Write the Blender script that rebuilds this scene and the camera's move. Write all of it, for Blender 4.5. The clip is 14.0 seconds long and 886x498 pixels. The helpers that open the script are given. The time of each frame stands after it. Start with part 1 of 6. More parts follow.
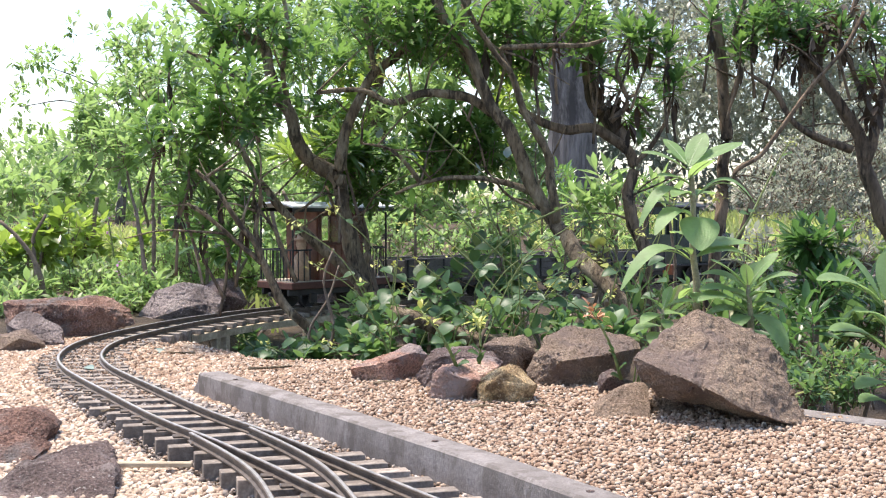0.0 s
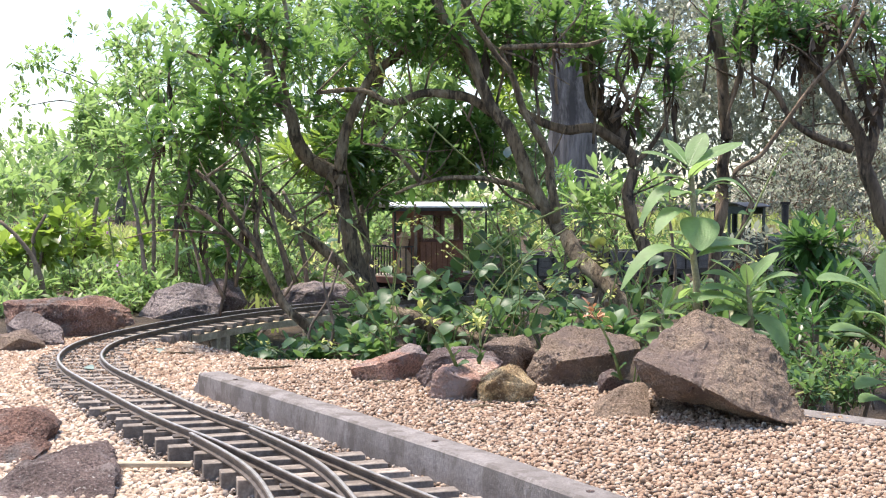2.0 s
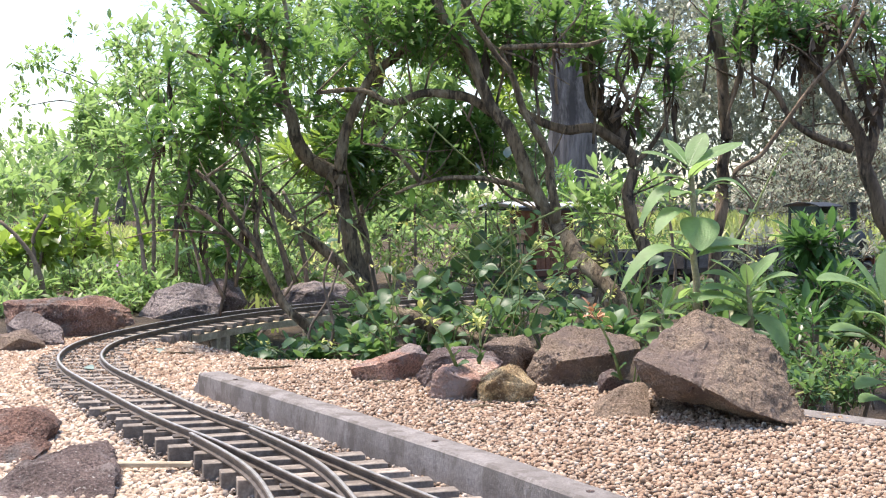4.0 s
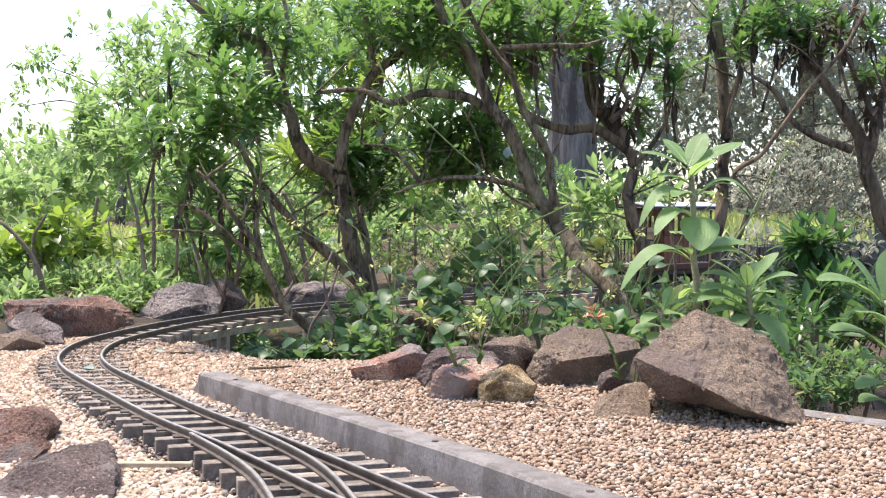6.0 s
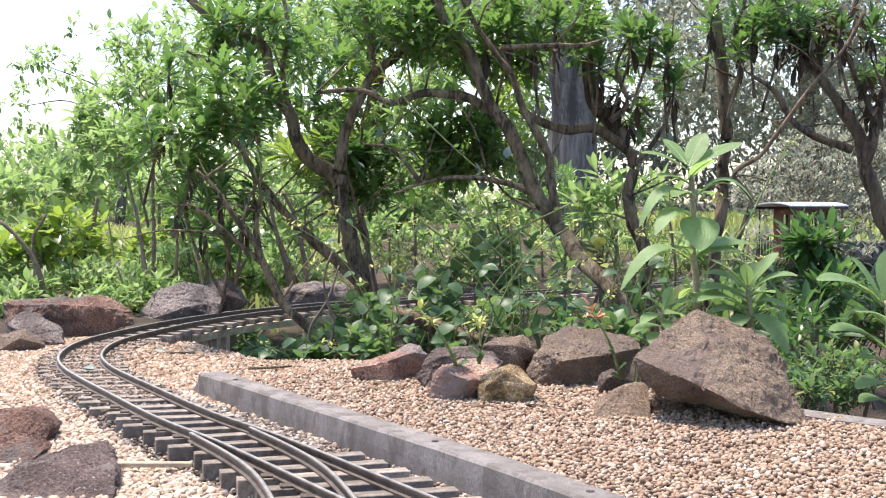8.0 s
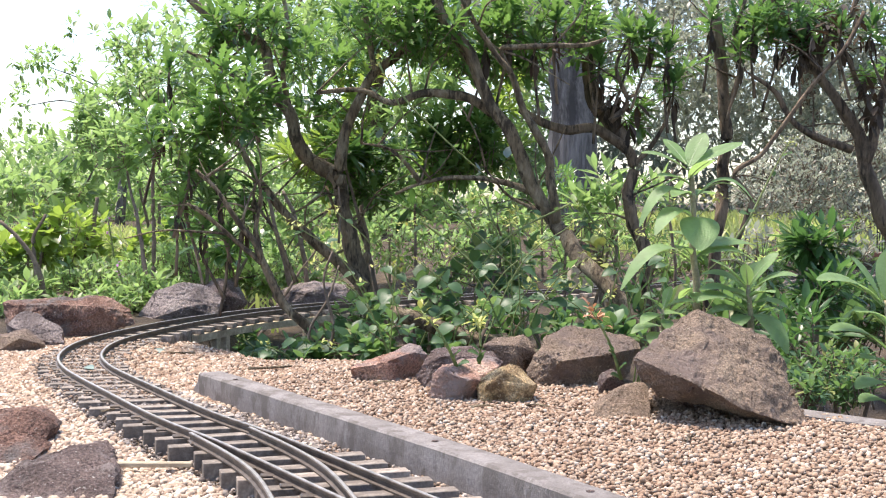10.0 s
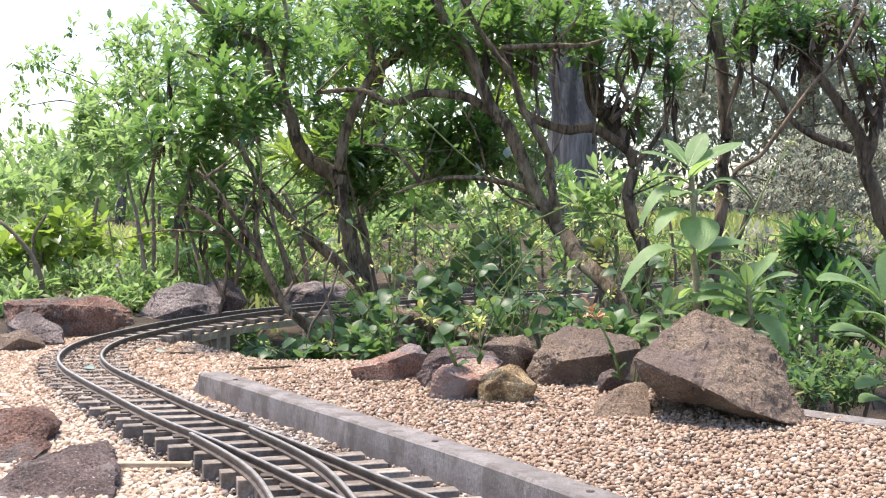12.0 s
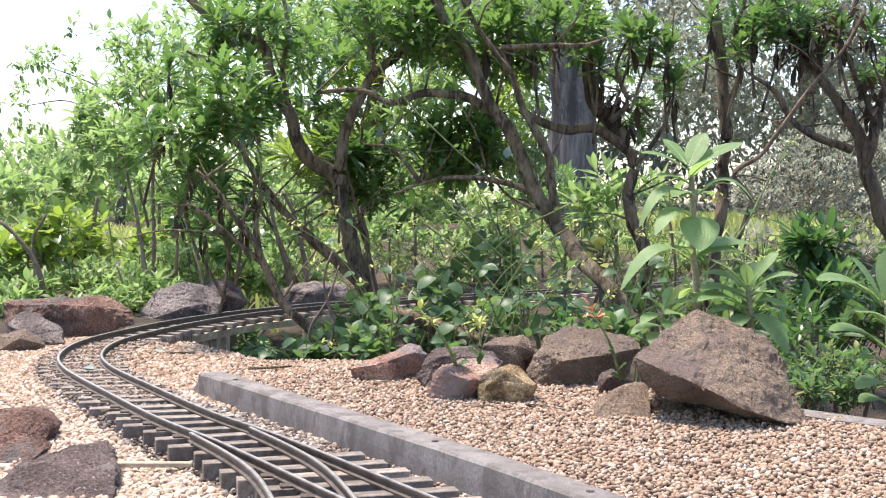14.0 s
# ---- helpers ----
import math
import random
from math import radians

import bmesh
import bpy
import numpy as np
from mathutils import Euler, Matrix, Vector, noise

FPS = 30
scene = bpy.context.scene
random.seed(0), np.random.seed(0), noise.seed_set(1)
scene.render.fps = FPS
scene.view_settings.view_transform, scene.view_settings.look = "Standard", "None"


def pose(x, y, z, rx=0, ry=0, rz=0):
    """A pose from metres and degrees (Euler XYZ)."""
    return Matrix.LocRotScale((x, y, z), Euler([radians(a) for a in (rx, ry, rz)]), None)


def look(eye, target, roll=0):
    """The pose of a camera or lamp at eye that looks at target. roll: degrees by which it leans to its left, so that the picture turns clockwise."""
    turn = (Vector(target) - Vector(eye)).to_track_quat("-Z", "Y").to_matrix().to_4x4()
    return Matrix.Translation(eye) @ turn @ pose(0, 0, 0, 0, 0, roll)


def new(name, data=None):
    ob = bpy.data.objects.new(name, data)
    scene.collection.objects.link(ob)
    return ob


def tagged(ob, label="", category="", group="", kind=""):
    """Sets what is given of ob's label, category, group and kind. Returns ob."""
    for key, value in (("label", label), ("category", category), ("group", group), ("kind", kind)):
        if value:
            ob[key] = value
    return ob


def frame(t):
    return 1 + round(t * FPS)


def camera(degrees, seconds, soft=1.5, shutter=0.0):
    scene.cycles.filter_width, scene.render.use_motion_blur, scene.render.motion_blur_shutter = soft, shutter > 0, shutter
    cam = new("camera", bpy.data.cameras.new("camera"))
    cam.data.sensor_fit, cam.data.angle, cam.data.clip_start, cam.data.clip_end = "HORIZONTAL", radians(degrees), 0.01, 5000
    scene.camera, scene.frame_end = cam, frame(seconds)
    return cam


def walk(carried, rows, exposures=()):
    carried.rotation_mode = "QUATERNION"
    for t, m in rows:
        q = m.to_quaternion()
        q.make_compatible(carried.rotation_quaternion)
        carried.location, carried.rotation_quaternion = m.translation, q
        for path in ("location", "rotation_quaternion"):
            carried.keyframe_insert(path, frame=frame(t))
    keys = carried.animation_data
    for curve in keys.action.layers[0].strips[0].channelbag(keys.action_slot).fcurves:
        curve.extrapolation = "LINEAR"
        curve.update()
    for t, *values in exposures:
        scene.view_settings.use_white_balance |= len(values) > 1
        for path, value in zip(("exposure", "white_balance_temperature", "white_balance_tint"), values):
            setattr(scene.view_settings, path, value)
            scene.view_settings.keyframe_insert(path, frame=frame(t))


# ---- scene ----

# ---------------------------------------------------------------- camera
cam = camera(40.07, 14.0, soft=1.15)
STAND = pose(0, 0, 0.206, 87.842, 0, 0)
walk(cam, [(0, STAND), (14, STAND)], [(0, 1.3, 6750, 15), (14, 1.3, 6750, 15)])

# ---------------------------------------------------------------- light
world = bpy.data.worlds.new("sky")
scene.world = world
world.use_nodes = True
wn = world.node_tree.nodes
sky = wn.new("ShaderNodeTexSky")
sky.sky_type = "NISHITA"
sky.sun_disc = False
sky.sun_elevation = radians(70)
sky.sun_rotation = radians(-62)
sky.air_density, sky.dust_density, sky.ozone_density = 1.0, 1.0, 1.0
world.node_tree.links.new(sky.outputs[0], wn["Background"].inputs[0])
wn["Background"].inputs[1].default_value = 0.14
sun = new("sun", bpy.data.lights.new("sun", "SUN"))
sun.data.energy, sun.data.angle, sun.data.color = 3.5, radians(11), (1.0, 0.93, 0.82)
sun.matrix_basis = look((-2.6, 1.4, 8.3), (0, 0, 0))


# ---------------------------------------------------------------- materials
def ramp(nt, source, stops):
    r = nt.nodes.new("ShaderNodeValToRGB")
    el = r.color_ramp.elements
    while len(el) < len(stops):
        el.new(0.5)
    for e, (at, c) in zip(el, stops):
        e.position, e.color = at, (*c, 1)
    nt.links.new(source, r.inputs[0])
    return r.outputs[0]


def noise_of(nt, scale, detail=6, rough=0.6, along=1.0):
    tc = nt.nodes.new("ShaderNodeTexCoord")
    n = nt.nodes.new("ShaderNodeTexNoise")
    n.inputs["Scale"].default_value, n.inputs["Detail"].default_value = scale, detail
    n.inputs["Roughness"].default_value = rough
    mp = nt.nodes.new("ShaderNodeMapping")
    mp.inputs["Scale"].default_value = (1, 1, along)
    nt.links.new(tc.outputs["Object"], mp.inputs["Vector"])
    nt.links.new(mp.outputs[0], n.inputs["Vector"])
    return n.outputs["Fac"]


def blend(nt, a, b, fac, mode="MIX"):
    m = nt.nodes.new("ShaderNodeMix")
    m.data_type, m.blend_type = "RGBA", mode
    for sock, v in ((m.inputs[0], fac), (m.inputs[6], a), (m.inputs[7], b)):
        if hasattr(v, "is_linked"):
            nt.links.new(v, sock)
        else:
            sock.default_value = v
    return m.outputs[2]


def mat(name, stops, scale=60, rough=0.8, metal=0.0, bump=0.4, fine=6.0, size=0.002, patch=None, patch_scale=12,
        per=None, lo=0.8, hi=1.2, spec=0.4, tones=None, along=1.0, speck=None):
    """A weathered surface: a ramp over coarse noise, grain over fine noise, patches of another colour, a shift per piece."""
    m = bpy.data.materials.new(name)
    m.use_nodes = True
    nt = m.node_tree
    b = nt.nodes["Principled BSDF"]
    coarse, grain = noise_of(nt, scale, along=along), noise_of(nt, scale * fine, 4, 0.7, along)
    col = ramp(nt, coarse, stops)
    g = ramp(nt, grain, [(0.4, (0.5,) * 3), (0.6, (1.45,) * 3)] if speck else [(0.3, (0.62,) * 3), (0.7, (1.3,) * 3)])
    col = blend(nt, col, g, 0.8, "MULTIPLY")
    if patch:
        k = ramp(nt, noise_of(nt, patch_scale, 8, 0.65, along), [(0.5, (0,) * 3), (0.6, (1,) * 3)])
        col = blend(nt, col, (*patch, 1), k)
    if speck:
        k = ramp(nt, noise_of(nt, 330, 4, 0.7), [(0.60, (0,) * 3), (0.70, (0.8,) * 3)])
        col = blend(nt, col, (*speck, 1), k)
    if tones:
        isl = nt.nodes.new("ShaderNodeNewGeometry").outputs["Random Per Island"]
        col = blend(nt, col, ramp(nt, isl, tones), 1.0, "MULTIPLY")
    if per:
        src = nt.nodes.new("ShaderNodeNewGeometry").outputs["Random Per Island"] if per == "island" else \
            nt.nodes.new("ShaderNodeObjectInfo").outputs["Random"]
        col = blend(nt, col, ramp(nt, src, [(0, (lo,) * 3), (1, (hi,) * 3)]), 1.0, "MULTIPLY")
    nt.links.new(col, b.inputs["Base Color"])
    b.inputs["Roughness"].default_value, b.inputs["Metallic"].default_value = rough, metal
    b.inputs["Specular IOR Level"].default_value = spec
    bn = nt.nodes.new("ShaderNodeBump")
    bn.inputs["Strength"].default_value, bn.inputs["Distance"].default_value = bump, size
    nt.links.new(grain, bn.inputs["Height"])
    if speck:
        pit = nt.nodes.new("ShaderNodeBump")
        pit.inputs["Strength"].default_value, pit.inputs["Distance"].default_value = 0.9, 0.005
        nt.links.new(noise_of(nt, 170, 5, 0.75), pit.inputs["Height"])
        nt.links.new(pit.outputs[0], bn.inputs["Normal"])
    nt.links.new(bn.outputs[0], b.inputs["Normal"])
    return m


def leaf_mat(name, dark, light, through_colour, rough=0.4, thin=0.35, spec=0.5, dead=None, pucker=False):
    """A leaf: colour differs from leaf to leaf, veins of noise, gloss, and light that comes through."""
    m = bpy.data.materials.new(name)
    m.use_nodes = True
    nt = m.node_tree
    b = nt.nodes["Principled BSDF"]
    isl = nt.nodes.new("ShaderNodeNewGeometry").outputs["Random Per Island"]
    stops = [(0, dark), (0.75, light), (1, light)] if dead is None else [(0, dark), (0.85, light), (0.96, dead), (1, dead)]
    col = ramp(nt, isl, stops)
    col = blend(nt, col, ramp(nt, noise_of(nt, 90), [(0.3, (0.7,) * 3), (0.7, (1.25,) * 3)]), 0.7, "MULTIPLY")
    nt.links.new(col, b.inputs["Base Color"])
    b.inputs["Roughness"].default_value, b.inputs["Specular IOR Level"].default_value = rough, spec
    if pucker:
        vor = nt.nodes.new("ShaderNodeTexVoronoi")
        vor.inputs["Scale"].default_value = 520
        bn = nt.nodes.new("ShaderNodeBump")
        bn.inputs["Strength"].default_value, bn.inputs["Distance"].default_value = 0.36, 0.0012
        tc = nt.nodes.new("ShaderNodeTexCoord")
        nt.links.new(tc.outputs["Object"], vor.inputs["Vector"])
        nt.links.new(vor.outputs["Distance"], bn.inputs["Height"])
        nt.links.new(bn.outputs[0], b.inputs["Normal"])
    tr = nt.nodes.new("ShaderNodeBsdfTranslucent")
    tcol = blend(nt, col, (*through_colour, 1), 0.6)
    nt.links.new(tcol, tr.inputs[0])
    mix = nt.nodes.new("ShaderNodeMixShader")
    mix.inputs[0].default_value = thin
    nt.links.new(b.outputs[0], mix.inputs[1])
    nt.links.new(tr.outputs[0], mix.inputs[2])
    nt.links.new(mix.outputs[0], nt.nodes["Material Output"].inputs[0])
    return m


M_SOIL = mat("soil", [(0.3, (0.03, 0.022, 0.015)), (0.7, (0.095, 0.068, 0.046))], 26, 0.95, bump=0.9, size=0.01, fine=9,
             patch=(0.13, 0.095, 0.06), patch_scale=11)
M_GRAVEL = mat("gravel_stone", [(0.3, (0.72, 0.68, 0.64)), (0.7, (1.0, 1.0, 1.0))], 40, 0.85, bump=0.3, size=0.0007, spec=0.25,
               tones=[(0, (0.20, 0.135, 0.098)), (0.1, (0.31, 0.205, 0.145)), (0.45, (0.40, 0.29, 0.21)), (0.8, (0.47, 0.37, 0.29)), (1, (0.60, 0.53, 0.455))])
M_PALEGRAVEL = mat("pale_gravel_stone", [(0.3, (0.72, 0.69, 0.66)), (0.7, (1.0, 1.0, 1.0))], 40, 0.85, bump=0.3, size=0.0007, spec=0.25,
                   tones=[(0, (0.28, 0.20, 0.15)), (0.15, (0.44, 0.33, 0.25)), (0.5, (0.54, 0.43, 0.335)), (0.8, (0.62, 0.52, 0.42)), (1, (0.72, 0.65, 0.56))])
# Greyer stone, its tones also taken down to paint in shadow between sleepers.
M_GREYGRAVEL = mat("ballast_stone", [(0.3, (0.75, 0.72, 0.7)), (0.7, (1.0, 1.0, 1.0))], 40, 0.8, bump=0.25, size=0.0006,
                   tones=[(0, (0.08, 0.062, 0.052)), (0.35, (0.17, 0.138, 0.12)), (0.75, (0.30, 0.26, 0.23)), (1, (0.5, 0.46, 0.43))])
M_CONCRETE = mat("old_concrete", [(0.3, (0.145, 0.13, 0.122)), (0.5, (0.20, 0.182, 0.174)), (0.72, (0.26, 0.242, 0.236))], 30, 0.9, fine=22,
                 bump=0.6, size=0.0015, patch=(0.13, 0.115, 0.106), patch_scale=55, along=0.5)
M_ROCK = mat("brown_rock", [(0.3, (0.151, 0.109, 0.084)), (0.5, (0.252, 0.185, 0.136)), (0.72, (0.353, 0.265, 0.189))], 20, 0.9,
             bump=1.0, size=0.003, fine=26, patch=(0.193, 0.144, 0.122), patch_scale=9, per="object", lo=0.95, hi=1.15, speck=(0.487, 0.42, 0.336))
M_ROCKRED = mat("red_rock", [(0.3, (0.22, 0.116, 0.088)), (0.5, (0.418, 0.248, 0.187)), (0.72, (0.572, 0.407, 0.319))], 18, 0.9,
                bump=1.0, size=0.003, fine=24, patch=(0.275, 0.22, 0.204), patch_scale=14, per="object", lo=1.0, hi=1.3, speck=(0.638, 0.528, 0.44))
M_ROCKDARK = mat("dark_rock", [(0.3, (0.087, 0.0609, 0.0551)), (0.5, (0.167, 0.119, 0.107)), (0.72, (0.275, 0.2, 0.18))], 22, 0.88,
                 bump=1.0, size=0.003, fine=22, patch=(0.246, 0.203, 0.189), patch_scale=24, speck=(0.609, 0.566, 0.522))
M_ROCKGREY = mat("purple_grey_rock", [(0.3, (0.195, 0.156, 0.149)), (0.5, (0.307, 0.253, 0.238)), (0.72, (0.409, 0.349, 0.326))], 22, 0.9,
                 bump=1.0, size=0.003, fine=22, patch=(0.167, 0.135, 0.13), patch_scale=14, speck=(0.502, 0.456, 0.419))
M_ROCKRUST = mat("rust_brown_rock", [(0.3, (0.10, 0.056, 0.044)), (0.5, (0.25, 0.14, 0.105)), (0.72, (0.40, 0.27, 0.21))], 14, 0.9,
                 bump=1.0, size=0.003, fine=32, patch=(0.19, 0.165, 0.155), patch_scale=8, speck=(0.48, 0.43, 0.39))
M_ROCKYELLOW = mat("yellow_rock", [(0.3, (0.285, 0.184, 0.095)), (0.5, (0.51, 0.367, 0.196)), (0.72, (0.689, 0.546, 0.344))], 45, 0.9,
                   bump=1.0, size=0.003, fine=12, patch=(0.214, 0.136, 0.0713), patch_scale=60, speck=(0.784, 0.689, 0.475))
M_RAIL = mat("worn_steel_rail", [(0.3, (0.065, 0.051, 0.041)), (0.6, (0.14, 0.113, 0.094))], 90, 0.5, 0.35, bump=0.2, size=0.0005)
M_RAILTOP = mat("polished_rail_head", [(0.3, (0.33, 0.31, 0.29)), (0.6, (0.50, 0.475, 0.45))], 90, 0.38, 0.6, bump=0.1, size=0.0003)
M_SLEEPER = mat("weathered_sleeper", [(0.3, (0.13, 0.108, 0.09)), (0.5, (0.21, 0.176, 0.147)), (0.7, (0.37, 0.325, 0.28))], 70, 0.85, bump=0.6, size=0.001,
                per="object", lo=0.75, hi=1.25)
M_TIMBER = mat("grey_timber", [(0.3, (0.32, 0.255, 0.175)), (0.7, (0.60, 0.515, 0.38))], 26, 0.9, bump=0.6, size=0.002)
M_BARK = mat("brown_bark", [(0.3, (0.0774, 0.055, 0.0343)), (0.5, (0.24, 0.182, 0.113)), (0.72, (0.402, 0.34, 0.239))], 60, 0.88,
             bump=1.0, size=0.006, patch=(0.0619, 0.0456, 0.0307), patch_scale=95, along=0.3)
M_BARKDARK = mat("dark_bark", [(0.32, (0.0675, 0.0486, 0.0338)), (0.65, (0.27, 0.196, 0.132))], 45, 0.9, bump=1.0, size=0.004, patch=(0.0473, 0.0351, 0.027), patch_scale=80, along=0.25)
M_GUM = mat("grey_gum_bark", [(0.32, (0.05, 0.045, 0.045)), (0.62, (0.235, 0.215, 0.212))], 13, 0.9, bump=0.9, size=0.02, fine=4,
            patch=(0.075, 0.068, 0.068), patch_scale=17, along=0.13)
M_STEM = mat("green_stem", [(0.3, (0.12, 0.16, 0.05)), (0.7, (0.24, 0.28, 0.10))], 60, 0.6)
M_TWIG = mat("grey_twig", [(0.3, (0.11, 0.082, 0.06)), (0.7, (0.24, 0.185, 0.14))], 60, 0.9)
L_SHRUB = leaf_mat("shrub_leaf", (0.026, 0.074, 0.030), (0.125, 0.225, 0.068), (0.30, 0.56, 0.11), 0.24, 0.36, 0.85)
L_LIME = leaf_mat("lime_leaf", (0.05, 0.10, 0.02), (0.19, 0.28, 0.055), (0.45, 0.64, 0.10), 0.3, 0.48, 0.6)
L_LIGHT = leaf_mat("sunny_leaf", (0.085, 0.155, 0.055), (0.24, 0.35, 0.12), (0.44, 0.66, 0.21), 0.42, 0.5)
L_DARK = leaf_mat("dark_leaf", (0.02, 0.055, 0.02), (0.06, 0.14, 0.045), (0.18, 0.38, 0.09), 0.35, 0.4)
L_GREY = leaf_mat("grey_green_leaf", (0.10, 0.115, 0.085), (0.29, 0.32, 0.25), (0.42, 0.47, 0.34), 0.4, 0.45, 0.7, dead=(0.30, 0.23, 0.18))
L_CREEP = leaf_mat("creeper_leaf", (0.028, 0.075, 0.044), (0.115, 0.21, 0.088), (0.30, 0.52, 0.13), 0.45, 0.38, 0.4, dead=(0.26, 0.27, 0.10))
L_SAGE = leaf_mat("sage_leaf", (0.165, 0.28, 0.115), (0.245, 0.38, 0.16), (0.50, 0.72, 0.19), 0.5, 0.45, 0.5, pucker=True)
L_GRASS = leaf_mat("grass_blade", (0.20, 0.27, 0.06), (0.46, 0.54, 0.17), (0.66, 0.74, 0.24), 0.6, 0.45, dead=(0.5, 0.45, 0.26))
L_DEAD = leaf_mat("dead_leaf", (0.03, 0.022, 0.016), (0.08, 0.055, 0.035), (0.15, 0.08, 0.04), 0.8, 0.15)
L_TEAL = leaf_mat("dry_teal_leaf", (0.16, 0.24, 0.22), (0.2, 0.28, 0.25), (0.3, 0.4, 0.3), 0.6, 0.15)
M_FLOWER = leaf_mat("purple_petal", (0.4, 0.12, 0.4), (0.55, 0.22, 0.55), (0.6, 0.3, 0.6), 0.6, 0.3)
M_BUD = leaf_mat("orange_bud", (0.34, 0.15, 0.08), (0.5, 0.28, 0.16), (0.5, 0.3, 0.15), 0.6, 0.2)
M_YELLOWBUD = leaf_mat("yellow_green_bud", (0.3, 0.34, 0.08), (0.45, 0.48, 0.14), (0.5, 0.55, 0.15), 0.6, 0.2)
M_MAROON = mat("maroon_painted_wood", [(0.3, (0.135, 0.05, 0.03)), (0.7, (0.215, 0.088, 0.052))], 50, 0.6, bump=0.2, size=0.0006)
M_DECK = mat("dark_red_beam", [(0.3, (0.075, 0.028, 0.02)), (0.7, (0.12, 0.05, 0.035))], 60, 0.7, bump=0.2, size=0.0006)
M_CREAM = mat("worn_cream_boards", [(0.3, (0.36, 0.31, 0.24)), (0.7, (0.5, 0.45, 0.36))], 60, 0.75, bump=0.2, size=0.0006)
M_ROOF = mat("pale_grey_roof", [(0.3, (0.62, 0.65, 0.70)), (0.7, (0.78, 0.80, 0.84))], 20, 0.5, bump=0.1, size=0.0004)
M_BLACK = mat("black_painted_metal", [(0.3, (0.014, 0.014, 0.016)), (0.7, (0.035, 0.035, 0.038))], 60, 0.45, 0.2, bump=0.15, size=0.0004)
M_WAGON = mat("dark_grey_wagon_paint", [(0.3, (0.06, 0.057, 0.057)), (0.7, (0.11, 0.105, 0.105))], 50, 0.65, bump=0.25, size=0.0005)
M_LOCO = mat("dark_green_loco_paint", [(0.3, (0.02, 0.032, 0.024)), (0.7, (0.045, 0.06, 0.05))], 40, 0.6, bump=0.1, size=0.0004)
M_BLUE = mat("blue_plastic", [(0.3, (0.05, 0.09, 0.35)), (0.7, (0.09, 0.15, 0.5))], 60, 0.4)
M_BRASS = mat("dull_brass", [(0.3, (0.4, 0.28, 0.1)), (0.7, (0.6, 0.45, 0.2))], 60, 0.35, 0.9, bump=0.1, size=0.0003)
M_DOLL = mat("painted_wooden_doll", [(0.3, (0.42, 0.27, 0.17)), (0.7, (0.55, 0.38, 0.26))], 60, 0.6)
M_COAL = mat("coal_load", [(0.3, (0.015, 0.014, 0.014)), (0.7, (0.05, 0.045, 0.04))], 90, 0.6, per="island")


def glass():
    m = bpy.data.materials.new("window_glass")
    m.use_nodes = True
    b = m.node_tree.nodes["Principled BSDF"]
    b.inputs["Transmission Weight"].default_value, b.inputs["Roughness"].default_value = 1.0, 0.03
    b.inputs["Base Color"].default_value = (0.92, 0.95, 0.95, 1)
    return m


M_GLASS = glass()


# ---------------------------------------------------------------- builders
def mesh_from(name, bm, material, smooth=False):
    me = bpy.data.meshes.new(name)
    bm.to_mesh(me)
    bm.free()
    me.materials.append(material)
    if smooth:
        me.polygons.foreach_set("use_smooth", [True] * len(me.polygons))
    return me


def thing(name, label, category, group="", kind="", at=None):
    ob = new(name)
    if at is not None:
        ob.matrix_basis = at
    return tagged(ob, label, category, group, kind)


def part(name, bm, material, parent, label="", smooth=False, kind=""):
    ob = new(name, mesh_from(name, bm, material, smooth))
    ob.parent = parent
    return tagged(ob, label, "", "", kind)


def solid(name, bm, material, label, category, group="", kind="", smooth=False):
    return tagged(new(name, mesh_from(name, bm, material, smooth)), label, category, group, kind)


def box(x0, x1, y0, y1, z0, z1, bevel=0.0, bm=None, m=None):
    bm = bm or bmesh.new()
    r = bmesh.ops.create_cube(bm, size=1)["verts"]
    s = Matrix.Translation(((x0 + x1) / 2, (y0 + y1) / 2, (z0 + z1) / 2)) @ Matrix.Diagonal((x1 - x0, y1 - y0, z1 - z0, 1))
    bmesh.ops.transform(bm, matrix=(m @ s) if m else s, verts=r)
    if bevel:
        es = list({e for v in r for e in v.link_edges})
        bmesh.ops.bevel(bm, geom=es, offset=bevel, segments=1, affect="EDGES", clamp_overlap=True)
    return bm


def rod(a, b, r0, r1=None, seg=8, bm=None):
    bm = bm or bmesh.new()
    a, b = Vector(a), Vector(b)
    m = Matrix.Translation((a + b) / 2) @ (b - a).to_track_quat("Z", "Y").to_matrix().to_4x4()
    bmesh.ops.create_cone(bm, cap_ends=True, segments=seg, radius1=r0, radius2=r0 if r1 is None else r1, depth=(b - a).length, matrix=m)
    return bm


def spline(points, step):
    """A smooth line through the points, resampled about every step metres."""
    pts = [Vector(p) for p in points]
    pts = [2 * pts[0] - pts[1]] + pts + [2 * pts[-1] - pts[-2]]
    out = []
    for p0, p1, p2, p3 in zip(pts, pts[1:], pts[2:], pts[3:]):
        n = max(1, round((p2 - p1).length / step))
        for i in range(n):
            t = i / n
            out.append(0.5 * ((2 * p1) + (p2 - p0) * t + (2 * p0 - 5 * p1 + 4 * p2 - p3) * t * t + (3 * p1 - p0 - 3 * p2 + p3) * t ** 3))
    return out + [pts[-2]]


